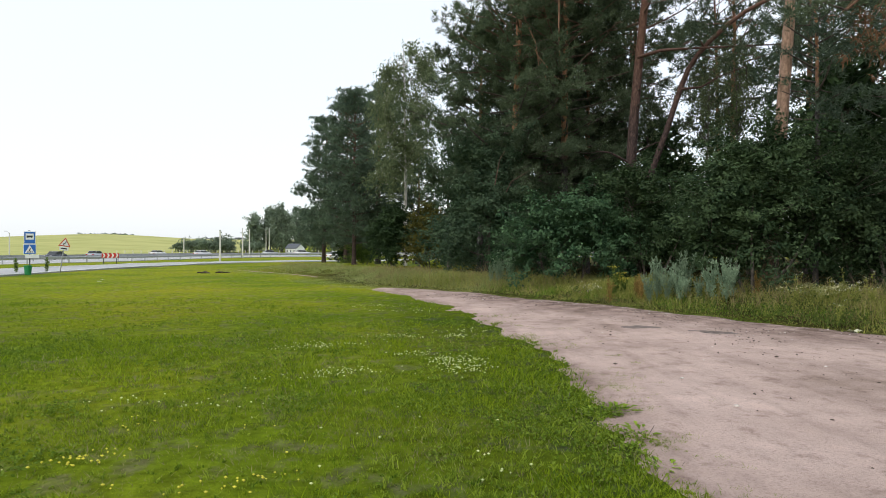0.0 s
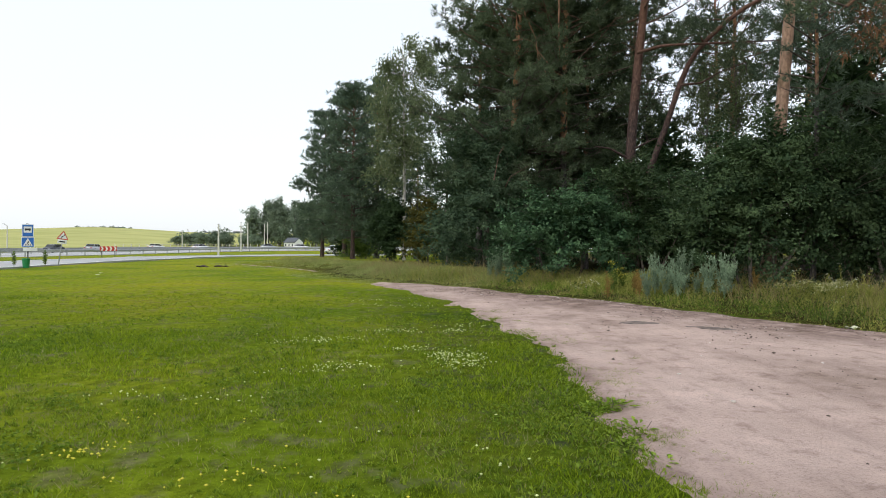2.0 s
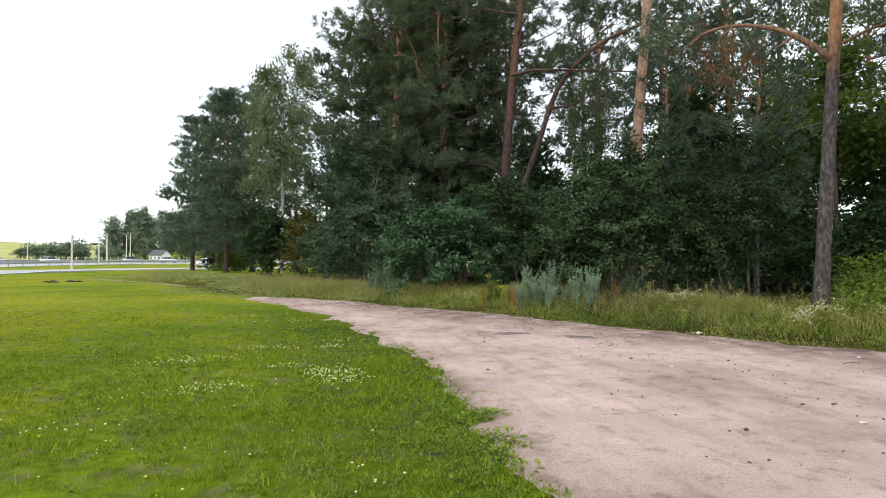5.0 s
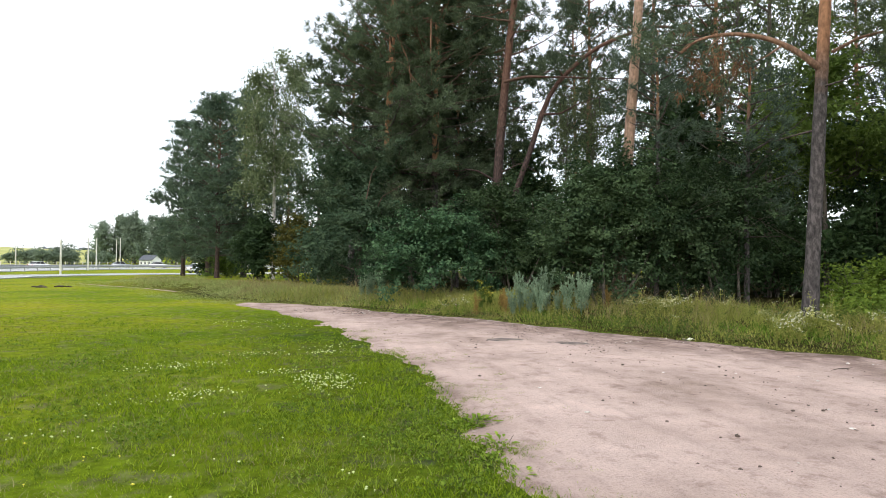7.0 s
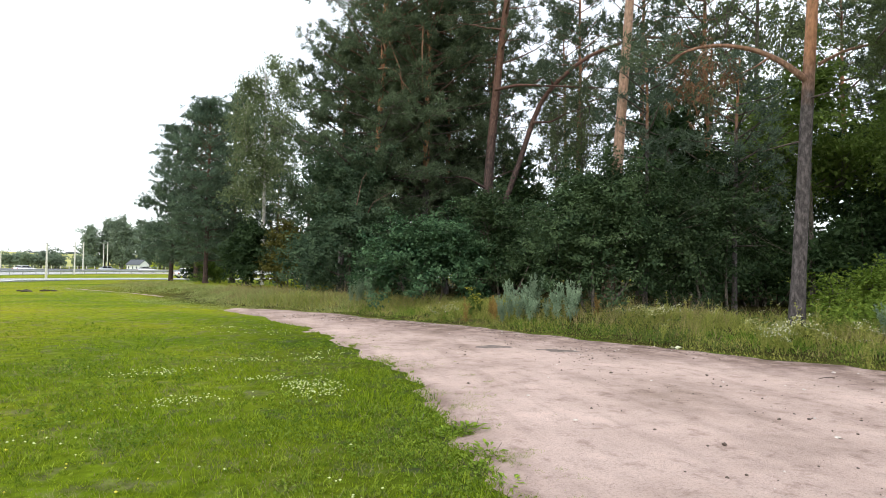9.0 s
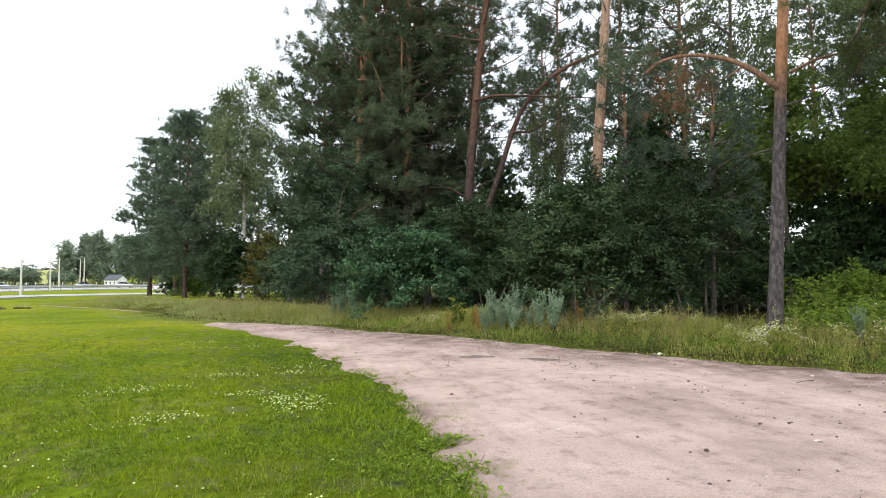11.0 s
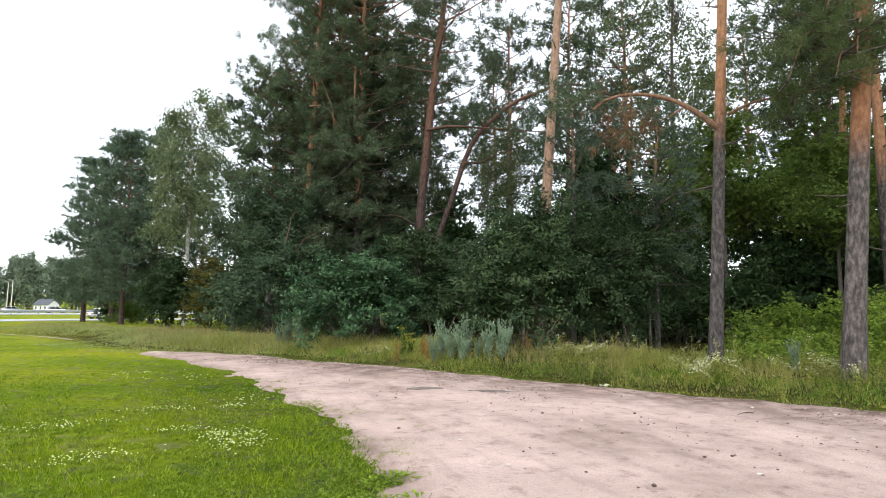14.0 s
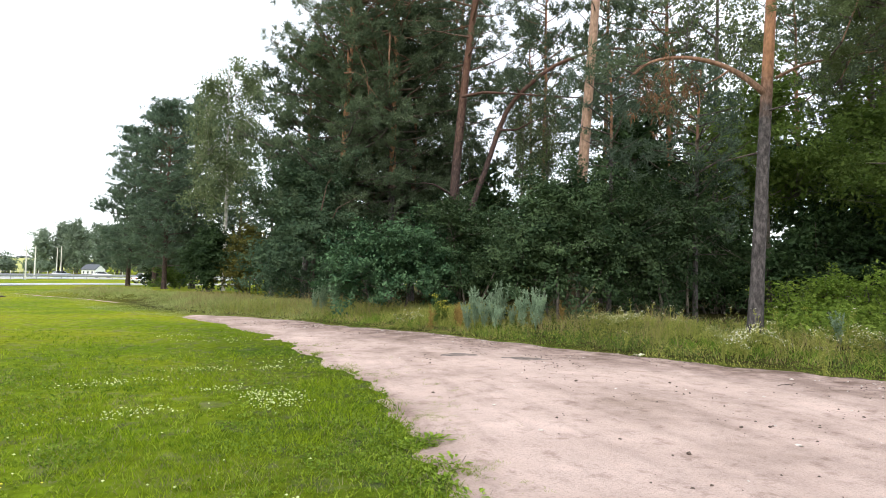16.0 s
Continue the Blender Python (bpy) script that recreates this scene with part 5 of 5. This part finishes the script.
def ash_patch(x, y, rx, ry, turn, seed):
    """A thin uneven spread of dark ash or damp soil."""
    rng, acc = np.random.default_rng(seed), Acc()
    n, rings = 40, 6
    a = np.linspace(0, 2 * np.pi, n, endpoint=False)
    edge = 0.7 + 0.6 * fbm(np.cos(a) * 1.6 + 5, np.sin(a) * 1.6 + 5, seed)
    r = np.linspace(0.05, 1, rings)[:, None]
    px, py = r * np.cos(a) * rx * edge, r * np.sin(a) * ry * edge
    c, s = math.cos(turn), math.sin(turn)
    gx, gy = x + px * c - py * s, y + px * s + py * c
    gz = height(gx, gy) + 0.036 - 0.02 * r ** 3 + rng.uniform(0, 0.008, gx.shape)
    i, j = np.meshgrid(np.arange(rings - 1), np.arange(n), indexing="ij")
    k = (j + 1) % n
    acc.add(np.stack([gx, gy, gz], -1).reshape(-1, 3), np.stack([i * n + j, i * n + k, (i + 1) * n + k, (i + 1) * n + j], -1).reshape(-1, 4))
    return acc.mesh("ash_patch")


ASH = plain("grey_ash_and_soil", (0.17, 0.135, 0.12), 0.95, 0, 0.4, 9)
for x, y, rx, ry, turn, seed in ((3.9, 12.0, 0.42, 0.26, -0.1, 1), (5.0, 11.35, 0.5, 0.2, -0.4, 2)):
    tagged(link("ash_patch", ash_patch(x, y, rx, ry, turn, seed), ASH), "dark patch of ash and damp soil on the track", "ash", "ash on the track")
bm = bmesh.new()
grid = bmesh.ops.create_grid(bm, x_segments=6, y_segments=3, size=0.5, matrix=Matrix.Diagonal((0.34, 0.12, 1, 1)))["verts"]
for v in grid:
    v.co.z = 0.02 + 0.02 * math.sin(v.co.x * 30) + 0.012 * math.sin(v.co.y * 60 + 1)
bmesh.ops.solidify(bm, geom=bm.faces[:], thickness=0.003)
for x, y, turn in ((8.07, 11.9, 20), (5.27, 5.05, 70), (8.98, 8.24, 130), (9.67, 7.77, 50), (-15.9, 28.2, 10), (-17.1, 30.6, 80)):
    scrap = link("litter", bpy.data.meshes.new("litter"), STONE_PALE if y < 10 else WHITE_PETAL)
    bm.to_mesh(scrap.data)
    scrap.matrix_basis = pose(*on(x, y, 0.012), 0, 0, turn) @ Matrix.Diagonal((0.5, 0.6, 0.5, 1) if x < 0 else (1, 1, 1, 1) if y > 10 else (0.3, 0.5, 0.5, 1))
    tagged(scrap, "crumpled white scrap lying on the dirt track" if x > 0 else "crumpled white scrap lying in the lawn", "litter")
bm.free()
for x, y, turn, ln in ((8.1, 7.97, 15, 0.3), (9.9, 8.3, -20, 0.2)):
    acc = Acc()
    tube(acc, np.array([(-ln, 0, 0.03), (-ln * 0.3, 0.02, 0.036), (ln * 0.4, -0.01, 0.033), (ln, 0.03, 0.028)]), [0.006, 0.008, 0.007, 0.003], 5)
    stick = link("stick", acc.mesh("stick"), STONE_DARK)
    stick.matrix_basis = pose(*on(x, y), 0, 0, turn)
    tagged(stick, "thin dry stick lying on the dirt track", "stick", "sticks on the track")


# ---- along the roads ----
BLUE = plain("sign_blue", (0.02, 0.14, 0.50), 0.45, 0, 0.08)
WHITE = plain("sign_white", (0.78, 0.78, 0.76), 0.5, 0, 0.06)
RED = plain("sign_red", (0.55, 0.04, 0.03), 0.45, 0, 0.08)
BLACK = plain("sign_black", (0.02, 0.02, 0.022), 0.5)
STEEL = plain("galvanised_steel", (0.36, 0.37, 0.38), 0.5, 0.5, 0.2)
DARK_STEEL = plain("dark_steel", (0.07, 0.07, 0.075), 0.55, 0.3, 0.2)
GREEN = plain("green_paint", (0.015, 0.22, 0.07), 0.45, 0, 0.12)
CREAM = plain("pale_concrete", (0.62, 0.60, 0.55), 0.75, 0, 0.12)


def sign_plate(root, name, z, w, h, mat, rim=None):
    """A plate with a rim, in front of the post."""
    plate = part(name, box(bmesh.new(), (0, -0.05, z), (w, 0.02, h), bevel=0.008), rim or mat, root)
    if rim:
        part("face", box(bmesh.new(), (0, -0.063, z), (w - 0.06, 0.006, h - 0.06)), mat, plate)
    return plate


def bus_stop_sign(at, turn):
    root = thing("bus_stop_sign", "blue bus stop sign above a blue pedestrian crossing sign", "road sign", at, turn)
    part("post", rod(bmesh.new(), (0, 0, -0.3), (0, 0, 2.5), 0.035), DARK_STEEL, root)
    top = sign_plate(root, "upper_plate", 2.18, 0.58, 0.74, BLUE, WHITE)
    part("panel", box(bmesh.new(), (0, -0.069, 2.24), (0.40, 0.006, 0.36)), WHITE, top)
    bus = bmesh.new()
    box(bus, (0, -0.074, 2.25), (0.30, 0.004, 0.11), bevel=0.0015)
    rod(bus, (-0.09, -0.072, 2.185), (-0.09, -0.078, 2.185), 0.026)
    rod(bus, (0.09, -0.072, 2.185), (0.09, -0.078, 2.185), 0.026)
    part("bus_symbol", bus, BLACK, top)
    low = sign_plate(root, "lower_plate", 1.50, 0.64, 0.60, BLUE, WHITE)
    tri = prism(bmesh.new(), [(-0.24, 1.28), (0.24, 1.28), (0, 1.74)], -0.074, -0.067)
    part("triangle", tri, WHITE, low)
    bars = bmesh.new()
    for i in range(4):
        box(bars, (-0.12 + 0.08 * i, -0.077, 1.34), (0.04, 0.004, 0.07))
    box(bars, (0.01, -0.077, 1.48), (0.05, 0.004, 0.16), Matrix.Rotation(0.35, 4, "Y"))
    part("crossing_symbol", bars, BLACK, low)
    sign_plate(root, "notice_plate", 1.07, 0.70, 0.20, WHITE).location.x = 0.12
    return root


def warning_sign(at, turn):
    root = thing("warning_sign", "leaning triangular warning sign with a red rim", "road sign", at, turn)
    root.matrix_basis = root.matrix_basis @ pose(0, 0, 0, 0, 8, 0)
    part("post", rod(bmesh.new(), (0, 0, -0.3), (0, 0, 2.15), 0.035), STEEL, root)
    tri = part("triangle", prism(bmesh.new(), [(-0.33, 1.68), (0.33, 1.68), (0, 2.24)], -0.06, -0.04), RED, root)
    part("face", prism(bmesh.new(), [(-0.24, 1.735), (0.24, 1.735), (0, 2.14)], -0.067, -0.06), WHITE, tri)
    bend = bmesh.new()
    for i, (x, z, a) in enumerate(((-0.05, 1.81, 0.0), (0.0, 1.88, 1.1), (0.05, 1.95, 0.0))):
        box(bend, (x, -0.071, z), (0.045, 0.005, 0.12), Matrix.Rotation(a, 4, "Y"))
    part("bend_symbol", bend, BLACK, tri)
    plate = sign_plate(root, "distance_plate", 1.54, 0.5, 0.24, WHITE)
    part("bar", box(bmesh.new(), (0, -0.063, 1.54), (0.3, 0.004, 0.08)), BLACK, plate)
    return root


def chevron_board(at, turn):
    root = thing("chevron_board", "red and white chevron board on two posts", "road sign", at, turn)
    for x in (-0.6, 0.6):
        part("post", rod(bmesh.new(), (x, 0, -0.3), (x, 0, 1.15), 0.04), DARK_STEEL, root)
    board = part("board", box(bmesh.new(), (0, -0.06, 0.9), (1.6, 0.03, 0.5), bevel=0.01), RED, root)
    for i in range(4):
        x = -0.6 + 0.4 * i
        part("chevron", prism(bmesh.new(), [(x - 0.12, 0.67), (x + 0.04, 0.67), (x + 0.16, 0.9), (x + 0.04, 1.13), (x - 0.12, 1.13), (x, 0.9)], -0.085, -0.076), WHITE, board)
    return root


def litter_bin(at):
    root = thing("litter_bin", "green round litter bin beside the bus stop sign", "bin", at)
    bm = bmesh.new()
    bmesh.ops.create_cone(bm, segments=16, cap_ends=True, radius1=0.16, radius2=0.21, depth=0.52, matrix=Matrix.Translation((0, 0, 0.28)))
    part("body", bm, GREEN, root)
    bm = bmesh.new()
    bmesh.ops.create_cone(bm, segments=16, cap_ends=False, radius1=0.225, radius2=0.225, depth=0.05, matrix=Matrix.Translation((0, 0, 0.54)))
    bmesh.ops.solidify(bm, geom=bm.faces[:], thickness=0.02)
    part("rim", bm, GREEN, root)
    return root


FACE = 33
bus_stop_sign(on(-24.4, 36.0), FACE)
litter_bin(on(-24.1, 35.4))
warning_sign(on(-24.0, 38.2), FACE)
chevron_board(on(-35.2, 64.5), 28)


sapling = herb("sapling", "thin yellow-green sapling at the roadside", "sapling", 107, 1.25, SHRUB_LIGHT, 0.13, 150, 0.16, 3, group="saplings at the roadside", slim=0.5)
plant_at(sapling, [(-24.6, 37.9), (-26.0, 37.2)], 21, 0.85, 1.05)
root = thing("direction_sign", "green direction sign on a pale post", "road sign", on(-26.9, 35.4), FACE)
part("post", box(bmesh.new(), (0, 0, 0.55), (0.14, 0.1, 1.6), bevel=0.01), CREAM, root)
board = part("board", box(bmesh.new(), (-0.75, -0.06, 1.0), (1.35, 0.03, 0.75), bevel=0.01), GREEN, root)
part("bar", box(bmesh.new(), (-0.75, -0.079, 1.05), (0.9, 0.004, 0.12)), WHITE, board)


def lamp_post(at, tall, turn=0, arm=True, group="lamp posts along the main road"):
    root = thing("lamp_post", "pale concrete lamp post beside the main road" if arm else "pale concrete post beside the main road", "lamp post", at, turn, group)
    part("pole", rod(bmesh.new(), (0, 0, -0.4), (0, 0, tall), 0.15, 0.10), CREAM, root)
    if arm:
        part("arm", rod(bmesh.new(), (0, 0, tall - 0.1), (0.9, 0, tall + 0.35), 0.05, 0.04), STEEL, root)
        part("lamp_head", box(bmesh.new(), (1.15, 0, tall + 0.38), (0.6, 0.25, 0.12), bevel=0.03), STEEL, root)
    else:
        part("cap", box(bmesh.new(), (0, 0, tall), (0.3, 0.12, 0.1), bevel=0.02), STEEL, root)
    return root


for x, y, tall, arm in ((-32.9, 90, 4.6, False), (-42.4, 129, 6.2, False), (-43.5, 137, 6.4, False), (-68, 160, 5.0, False), (-59.5, 205, 8.0, True), (-57.0, 200, 8.4, True),
                        (-96, 135, 5.5, True), (-101, 150, 6.0, True), (-20, 215, 8, True)):
    lamp_post(on(x, y), tall, 160, arm)


def crash_barrier(off, step, y0, y1, label):
    p, side = ribbon(HIGHWAY, step)
    q = p + side * off
    keep = (q[:, 1] > y0) & (q[:, 1] < y1)
    q, side = q[keep], side[keep]
    root = thing("crash_barrier", label, "crash barrier", (0, 0, 0), 0, "crash barriers", "")
    z = height(q[:, 0], q[:, 1]) + 0.12
    profile = [(0.0, 0.42), (0.05, 0.47), (0.05, 0.53), (0.0, 0.57), (0.05, 0.62), (0.05, 0.68), (0.0, 0.73)]
    rows = np.stack([np.c_[q + side * a * np.sign(off + 0.01), z + b] for a, b in profile], 1)
    back = np.stack([np.c_[q + side * (a - 0.02) * np.sign(off + 0.01), z + b] for a, b in profile[::-1]], 1)
    ring = np.concatenate([rows, back], 1)
    n, m = ring.shape[:2]
    i, j = np.meshgrid(np.arange(n - 1), np.arange(m), indexing="ij")
    k = (j + 1) % m
    link("beam", Acc().add(ring.reshape(-1, 3), np.stack([i * m + j, i * m + k, (i + 1) * m + k, (i + 1) * m + j], -1).reshape(-1, 4)).mesh("beam", False), STEEL, root)
    first = part("post", box(bmesh.new(), (0, 0, 0.32), (0.12, 0.08, 0.85)), STEEL, root)
    for i, (a, b) in enumerate(q):
        ob = first if i == 0 else new("post", first.data)
        ob.parent = root
        ob.location = (a, b, z[i] - 0.02)
    return root


crash_barrier(-13.0, 4.0, 20, 172, "galvanised crash barrier along the near side of the main road")
crash_barrier(0.0, 4.0, 20, 172, "galvanised crash barrier in the middle of the main road")
crash_barrier(13.2, 4.0, 20, 185, "galvanised crash barrier along the far side of the main road")


def picket_fence(a, b, n):
    root = thing("fence", "low wire fence with thin posts beyond the main road", "fence")
    first = None
    for i in range(n):
        t = i / (n - 1)
        x, y = a[0] + (b[0] - a[0]) * t, a[1] + (b[1] - a[1]) * t
        if first is None:
            first = part("post", box(bmesh.new(), (0, 0, 0.6), (0.14, 0.14, 1.5)), CREAM, root)
            ob = first
        else:
            ob = new("post", first.data)
            ob.parent = root
        ob.location = on(x, y)
    bm = bmesh.new()
    for z in (0.5, 1.15):
        rod(bm, (*a, float(height(*a)) + z), (*b, float(height(*b)) + z), 0.02, sides=5)
    part("wire", bm, STEEL, root)


picket_fence((-92, 172), (-38, 196), 30)

# ---- cars ----
GLASS = plain("dark_car_glass", (0.015, 0.018, 0.02), 0.08, 0, 0.1)
TYRE = plain("tyre_rubber", (0.02, 0.02, 0.02), 0.85)
RIM = plain("alloy_rim", (0.45, 0.45, 0.46), 0.35, 0.8)
LIGHT_CLEAR = plain("headlight_lens", (0.7, 0.7, 0.7), 0.15)
LIGHT_RED = plain("rear_light_lens", (0.4, 0.01, 0.01), 0.2)


def car(label, at, turn, paint, van=False):
    root = thing("car" if not van else "van", label, "car" if not van else "van", at, turn, "cars on the roads")
    L, W = (4.4, 1.76) if not van else (5.2, 1.95)
    body = bmesh.new()
    if van:
        side = [(-2.6, 0.3), (2.5, 0.3), (2.6, 0.6), (2.5, 0.95), (1.9, 1.15), (1.3, 1.95), (-2.5, 2.1), (-2.6, 1.9)]
    else:
        side = [(-2.2, 0.32), (2.1, 0.28), (2.2, 0.5), (2.1, 0.72), (1.2, 0.92), (-1.75, 0.98), (-2.15, 0.92), (-2.2, 0.6)]
    prism(body, side, -W / 2, W / 2)
    bmesh.ops.bevel(body, geom=body.edges[:], offset=0.07, segments=2, affect="EDGES")
    part("body", body, paint, root, soft=True)
    glass = bmesh.new()
    if van:
        prism(glass, [(1.35, 1.2), (1.98, 1.2), (1.38, 1.85), (0.9, 1.85), (0.7, 1.2)], -W / 2 - 0.01, W / 2 + 0.01)
        part("window", glass, GLASS, root)
    else:
        prism(glass, [(1.15, 0.9), (0.35, 1.38), (-1.2, 1.40), (-1.85, 0.94)], -0.74, 0.74)
        bmesh.ops.bevel(glass, geom=glass.edges[:], offset=0.05, segments=2, affect="EDGES")
        part("window", glass, GLASS, root)
        roof = prism(bmesh.new(), [(0.38, 1.37), (0.2, 1.44), (-1.1, 1.45), (-1.28, 1.39)], -0.7, 0.7)
        part("roof", roof, paint, root)
        for y in (-0.745, 0.745):
            for x0, x1 in ((0.98, 0.28), (-0.35, -0.35), (-1.6, -1.15)):
                part("pillar", rod(bmesh.new(), (x0, y, 0.92), (x1, y * 0.96, 1.4), 0.04, sides=6), paint, root)
    for x in (-1.35, 1.35):
        for y in (-W / 2 + 0.08, W / 2 - 0.08):
            tyre = part("wheel", rod(bmesh.new(), (x, y - 0.11, 0.32), (x, y + 0.11, 0.32), 0.32, sides=18), TYRE, root)
            part("rim", rod(bmesh.new(), (x, y - 0.12, 0.32), (x, y + 0.12, 0.32), 0.2, sides=14), RIM, tyre)
    for y in (-W / 2 + 0.28, W / 2 - 0.28):
        part("headlight", box(bmesh.new(), (L / 2 - 0.08, y, 0.66), (0.12, 0.34, 0.14), bevel=0.02), LIGHT_CLEAR, root)
        part("rear_light", box(bmesh.new(), (-L / 2 + 0.06, y, 0.74), (0.12, 0.3, 0.16), bevel=0.02), LIGHT_RED, root)
    return root


SILVER = plain("silver_car_paint", (0.42, 0.44, 0.46), 0.3, 0.6, 0.05)
WHITE_CAR = plain("white_car_paint", (0.72, 0.73, 0.74), 0.3, 0.0, 0.04)
DARK_CAR = plain("dark_car_paint", (0.03, 0.035, 0.045), 0.25, 0.3, 0.05)
car("silver estate car on the main road", on(-66.0, 116, 0.13), 92, SILVER)
car("white car on the main road", on(-57.5, 146, 0.13), 62, WHITE_CAR)
car("dark car on the main road", on(-67.5, 106, 0.13), -88, DARK_CAR)
car("white car on the far lane of the main road", on(-71, 152, 0.13), 75, WHITE_CAR)
car("white car waiting near the house", on(-38, 165, 0.13), 25, WHITE_CAR)
car("silver car near the house", on(-47, 166, 0.13), 28, SILVER)
car("white car parked behind the pines", on(-16.4, 97.5, 0.11), 40, WHITE_CAR)

# ---- the small house ----
WALL = plain("white_house_wall", (0.84, 0.85, 0.86), 0.8, 0, 0.05)
ROOF = plain("grey_sheet_roof", (0.085, 0.095, 0.11), 0.75, 0, 0.12)
PANE = plain("dark_window_pane", (0.04, 0.05, 0.06), 0.15)


def small_house(at, turn):
    root = thing("house", "small white house with a grey gabled roof", "house", at, turn)
    walls = prism(bmesh.new(), [(-3.2, -0.5), (3.2, -0.5), (3.2, 2.7), (0, 4.6), (-3.2, 2.7)], -4.2, 4.2)
    part("wall", walls, WALL, root)
    for s in (-1, 1):
        slab = prism(bmesh.new(), [(0, 4.62), (0, 4.82), (s * 3.7, 2.63), (s * 3.7, 2.43)], -4.6, 4.6)
        part("roof", slab, ROOF, root)
    for x in (-1.9, 0, 1.9):
        w = part("window", box(bmesh.new(), (x, -4.22, 1.4), (1.05, 0.06, 1.3), bevel=0.01), WALL, root)
        part("pane", box(bmesh.new(), (x, -4.26, 1.4), (0.85, 0.03, 1.1)), PANE, w)
    for y in (-2.4, 0.2, 2.8):
        w = part("window", box(bmesh.new(), (-3.22, y, 1.4), (0.06, 1.05, 1.2), bevel=0.01), WALL, root)
        part("pane", box(bmesh.new(), (-3.26, y, 1.4), (0.03, 0.85, 1.0)), PANE, w)
    part("chimney", box(bmesh.new(), (0.8, 1.5, 4.8), (0.6, 0.6, 1.2), bevel=0.01), ROOF, root)
    return root


cottage = small_house(on(-49.0, 202), 62)
cottage.scale = (0.62, 0.56, 0.7)
tagged(cottage, group="houses in the distance")
for i, (x, y) in enumerate(((-228, 585), (-214, 580), (-196, 588), (-183, 582), (-322, 575), (-306, 580))):
    far_house = copy_thing(cottage, Matrix.Identity(4))
    far_house.matrix_basis = pose(*on(x, y), 0, 0, i * 53 % 180) @ Matrix.Diagonal((0.8, 0.9, 0.7, 1))

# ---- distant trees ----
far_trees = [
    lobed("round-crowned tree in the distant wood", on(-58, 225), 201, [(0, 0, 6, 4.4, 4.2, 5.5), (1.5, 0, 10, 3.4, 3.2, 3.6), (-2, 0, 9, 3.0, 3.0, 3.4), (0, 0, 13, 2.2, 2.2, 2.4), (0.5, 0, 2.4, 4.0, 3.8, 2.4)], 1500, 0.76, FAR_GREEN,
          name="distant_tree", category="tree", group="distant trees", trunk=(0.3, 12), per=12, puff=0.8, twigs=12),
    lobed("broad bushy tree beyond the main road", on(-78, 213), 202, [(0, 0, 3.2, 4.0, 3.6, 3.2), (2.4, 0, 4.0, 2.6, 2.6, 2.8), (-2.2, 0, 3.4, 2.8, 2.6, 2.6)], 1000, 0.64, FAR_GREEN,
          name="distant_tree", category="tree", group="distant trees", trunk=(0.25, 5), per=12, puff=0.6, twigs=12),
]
rng_far = np.random.default_rng(205)
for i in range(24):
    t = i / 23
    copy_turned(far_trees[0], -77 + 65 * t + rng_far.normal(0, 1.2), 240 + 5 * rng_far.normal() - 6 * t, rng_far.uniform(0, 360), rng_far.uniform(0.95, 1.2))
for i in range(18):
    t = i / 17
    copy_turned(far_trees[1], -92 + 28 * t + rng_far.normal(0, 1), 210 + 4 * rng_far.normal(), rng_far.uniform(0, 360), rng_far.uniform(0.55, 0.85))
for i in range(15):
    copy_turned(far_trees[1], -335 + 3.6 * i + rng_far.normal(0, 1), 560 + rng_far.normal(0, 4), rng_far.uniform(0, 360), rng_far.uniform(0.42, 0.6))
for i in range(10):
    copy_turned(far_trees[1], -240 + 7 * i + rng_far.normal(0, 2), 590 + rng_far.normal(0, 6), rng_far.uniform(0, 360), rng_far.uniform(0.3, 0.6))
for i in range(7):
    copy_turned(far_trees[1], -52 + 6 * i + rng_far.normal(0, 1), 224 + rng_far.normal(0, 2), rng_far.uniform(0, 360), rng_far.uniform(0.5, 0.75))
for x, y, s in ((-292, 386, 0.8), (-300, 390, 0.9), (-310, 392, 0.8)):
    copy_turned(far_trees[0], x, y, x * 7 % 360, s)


# ---- a heap of dug soil in the lawn ----
SOIL = plain("dark_dug_soil", (0.06, 0.048, 0.035), 0.95, 0, 0.4, 8)
for i, (x, y, w) in enumerate(((-14.9, 38.2, 0.3), (-14.1, 38.5, 0.24), (-15.4, 38.6, 0.18), (-13.6, 38.4, 0.16))):
    clod = link("soil_heap", bpy.data.meshes.new("soil_heap"), SOIL)
    stone_mesh(40 + i, w).to_mesh(clod.data)
    clod.matrix_basis = pose(*on(x, y, 0.03)) @ Matrix.Diagonal((1, 1, 0.55, 1))
    tagged(clod, "low heap of dark dug soil in the lawn", "soil heap", "soil heaps in the lawn")
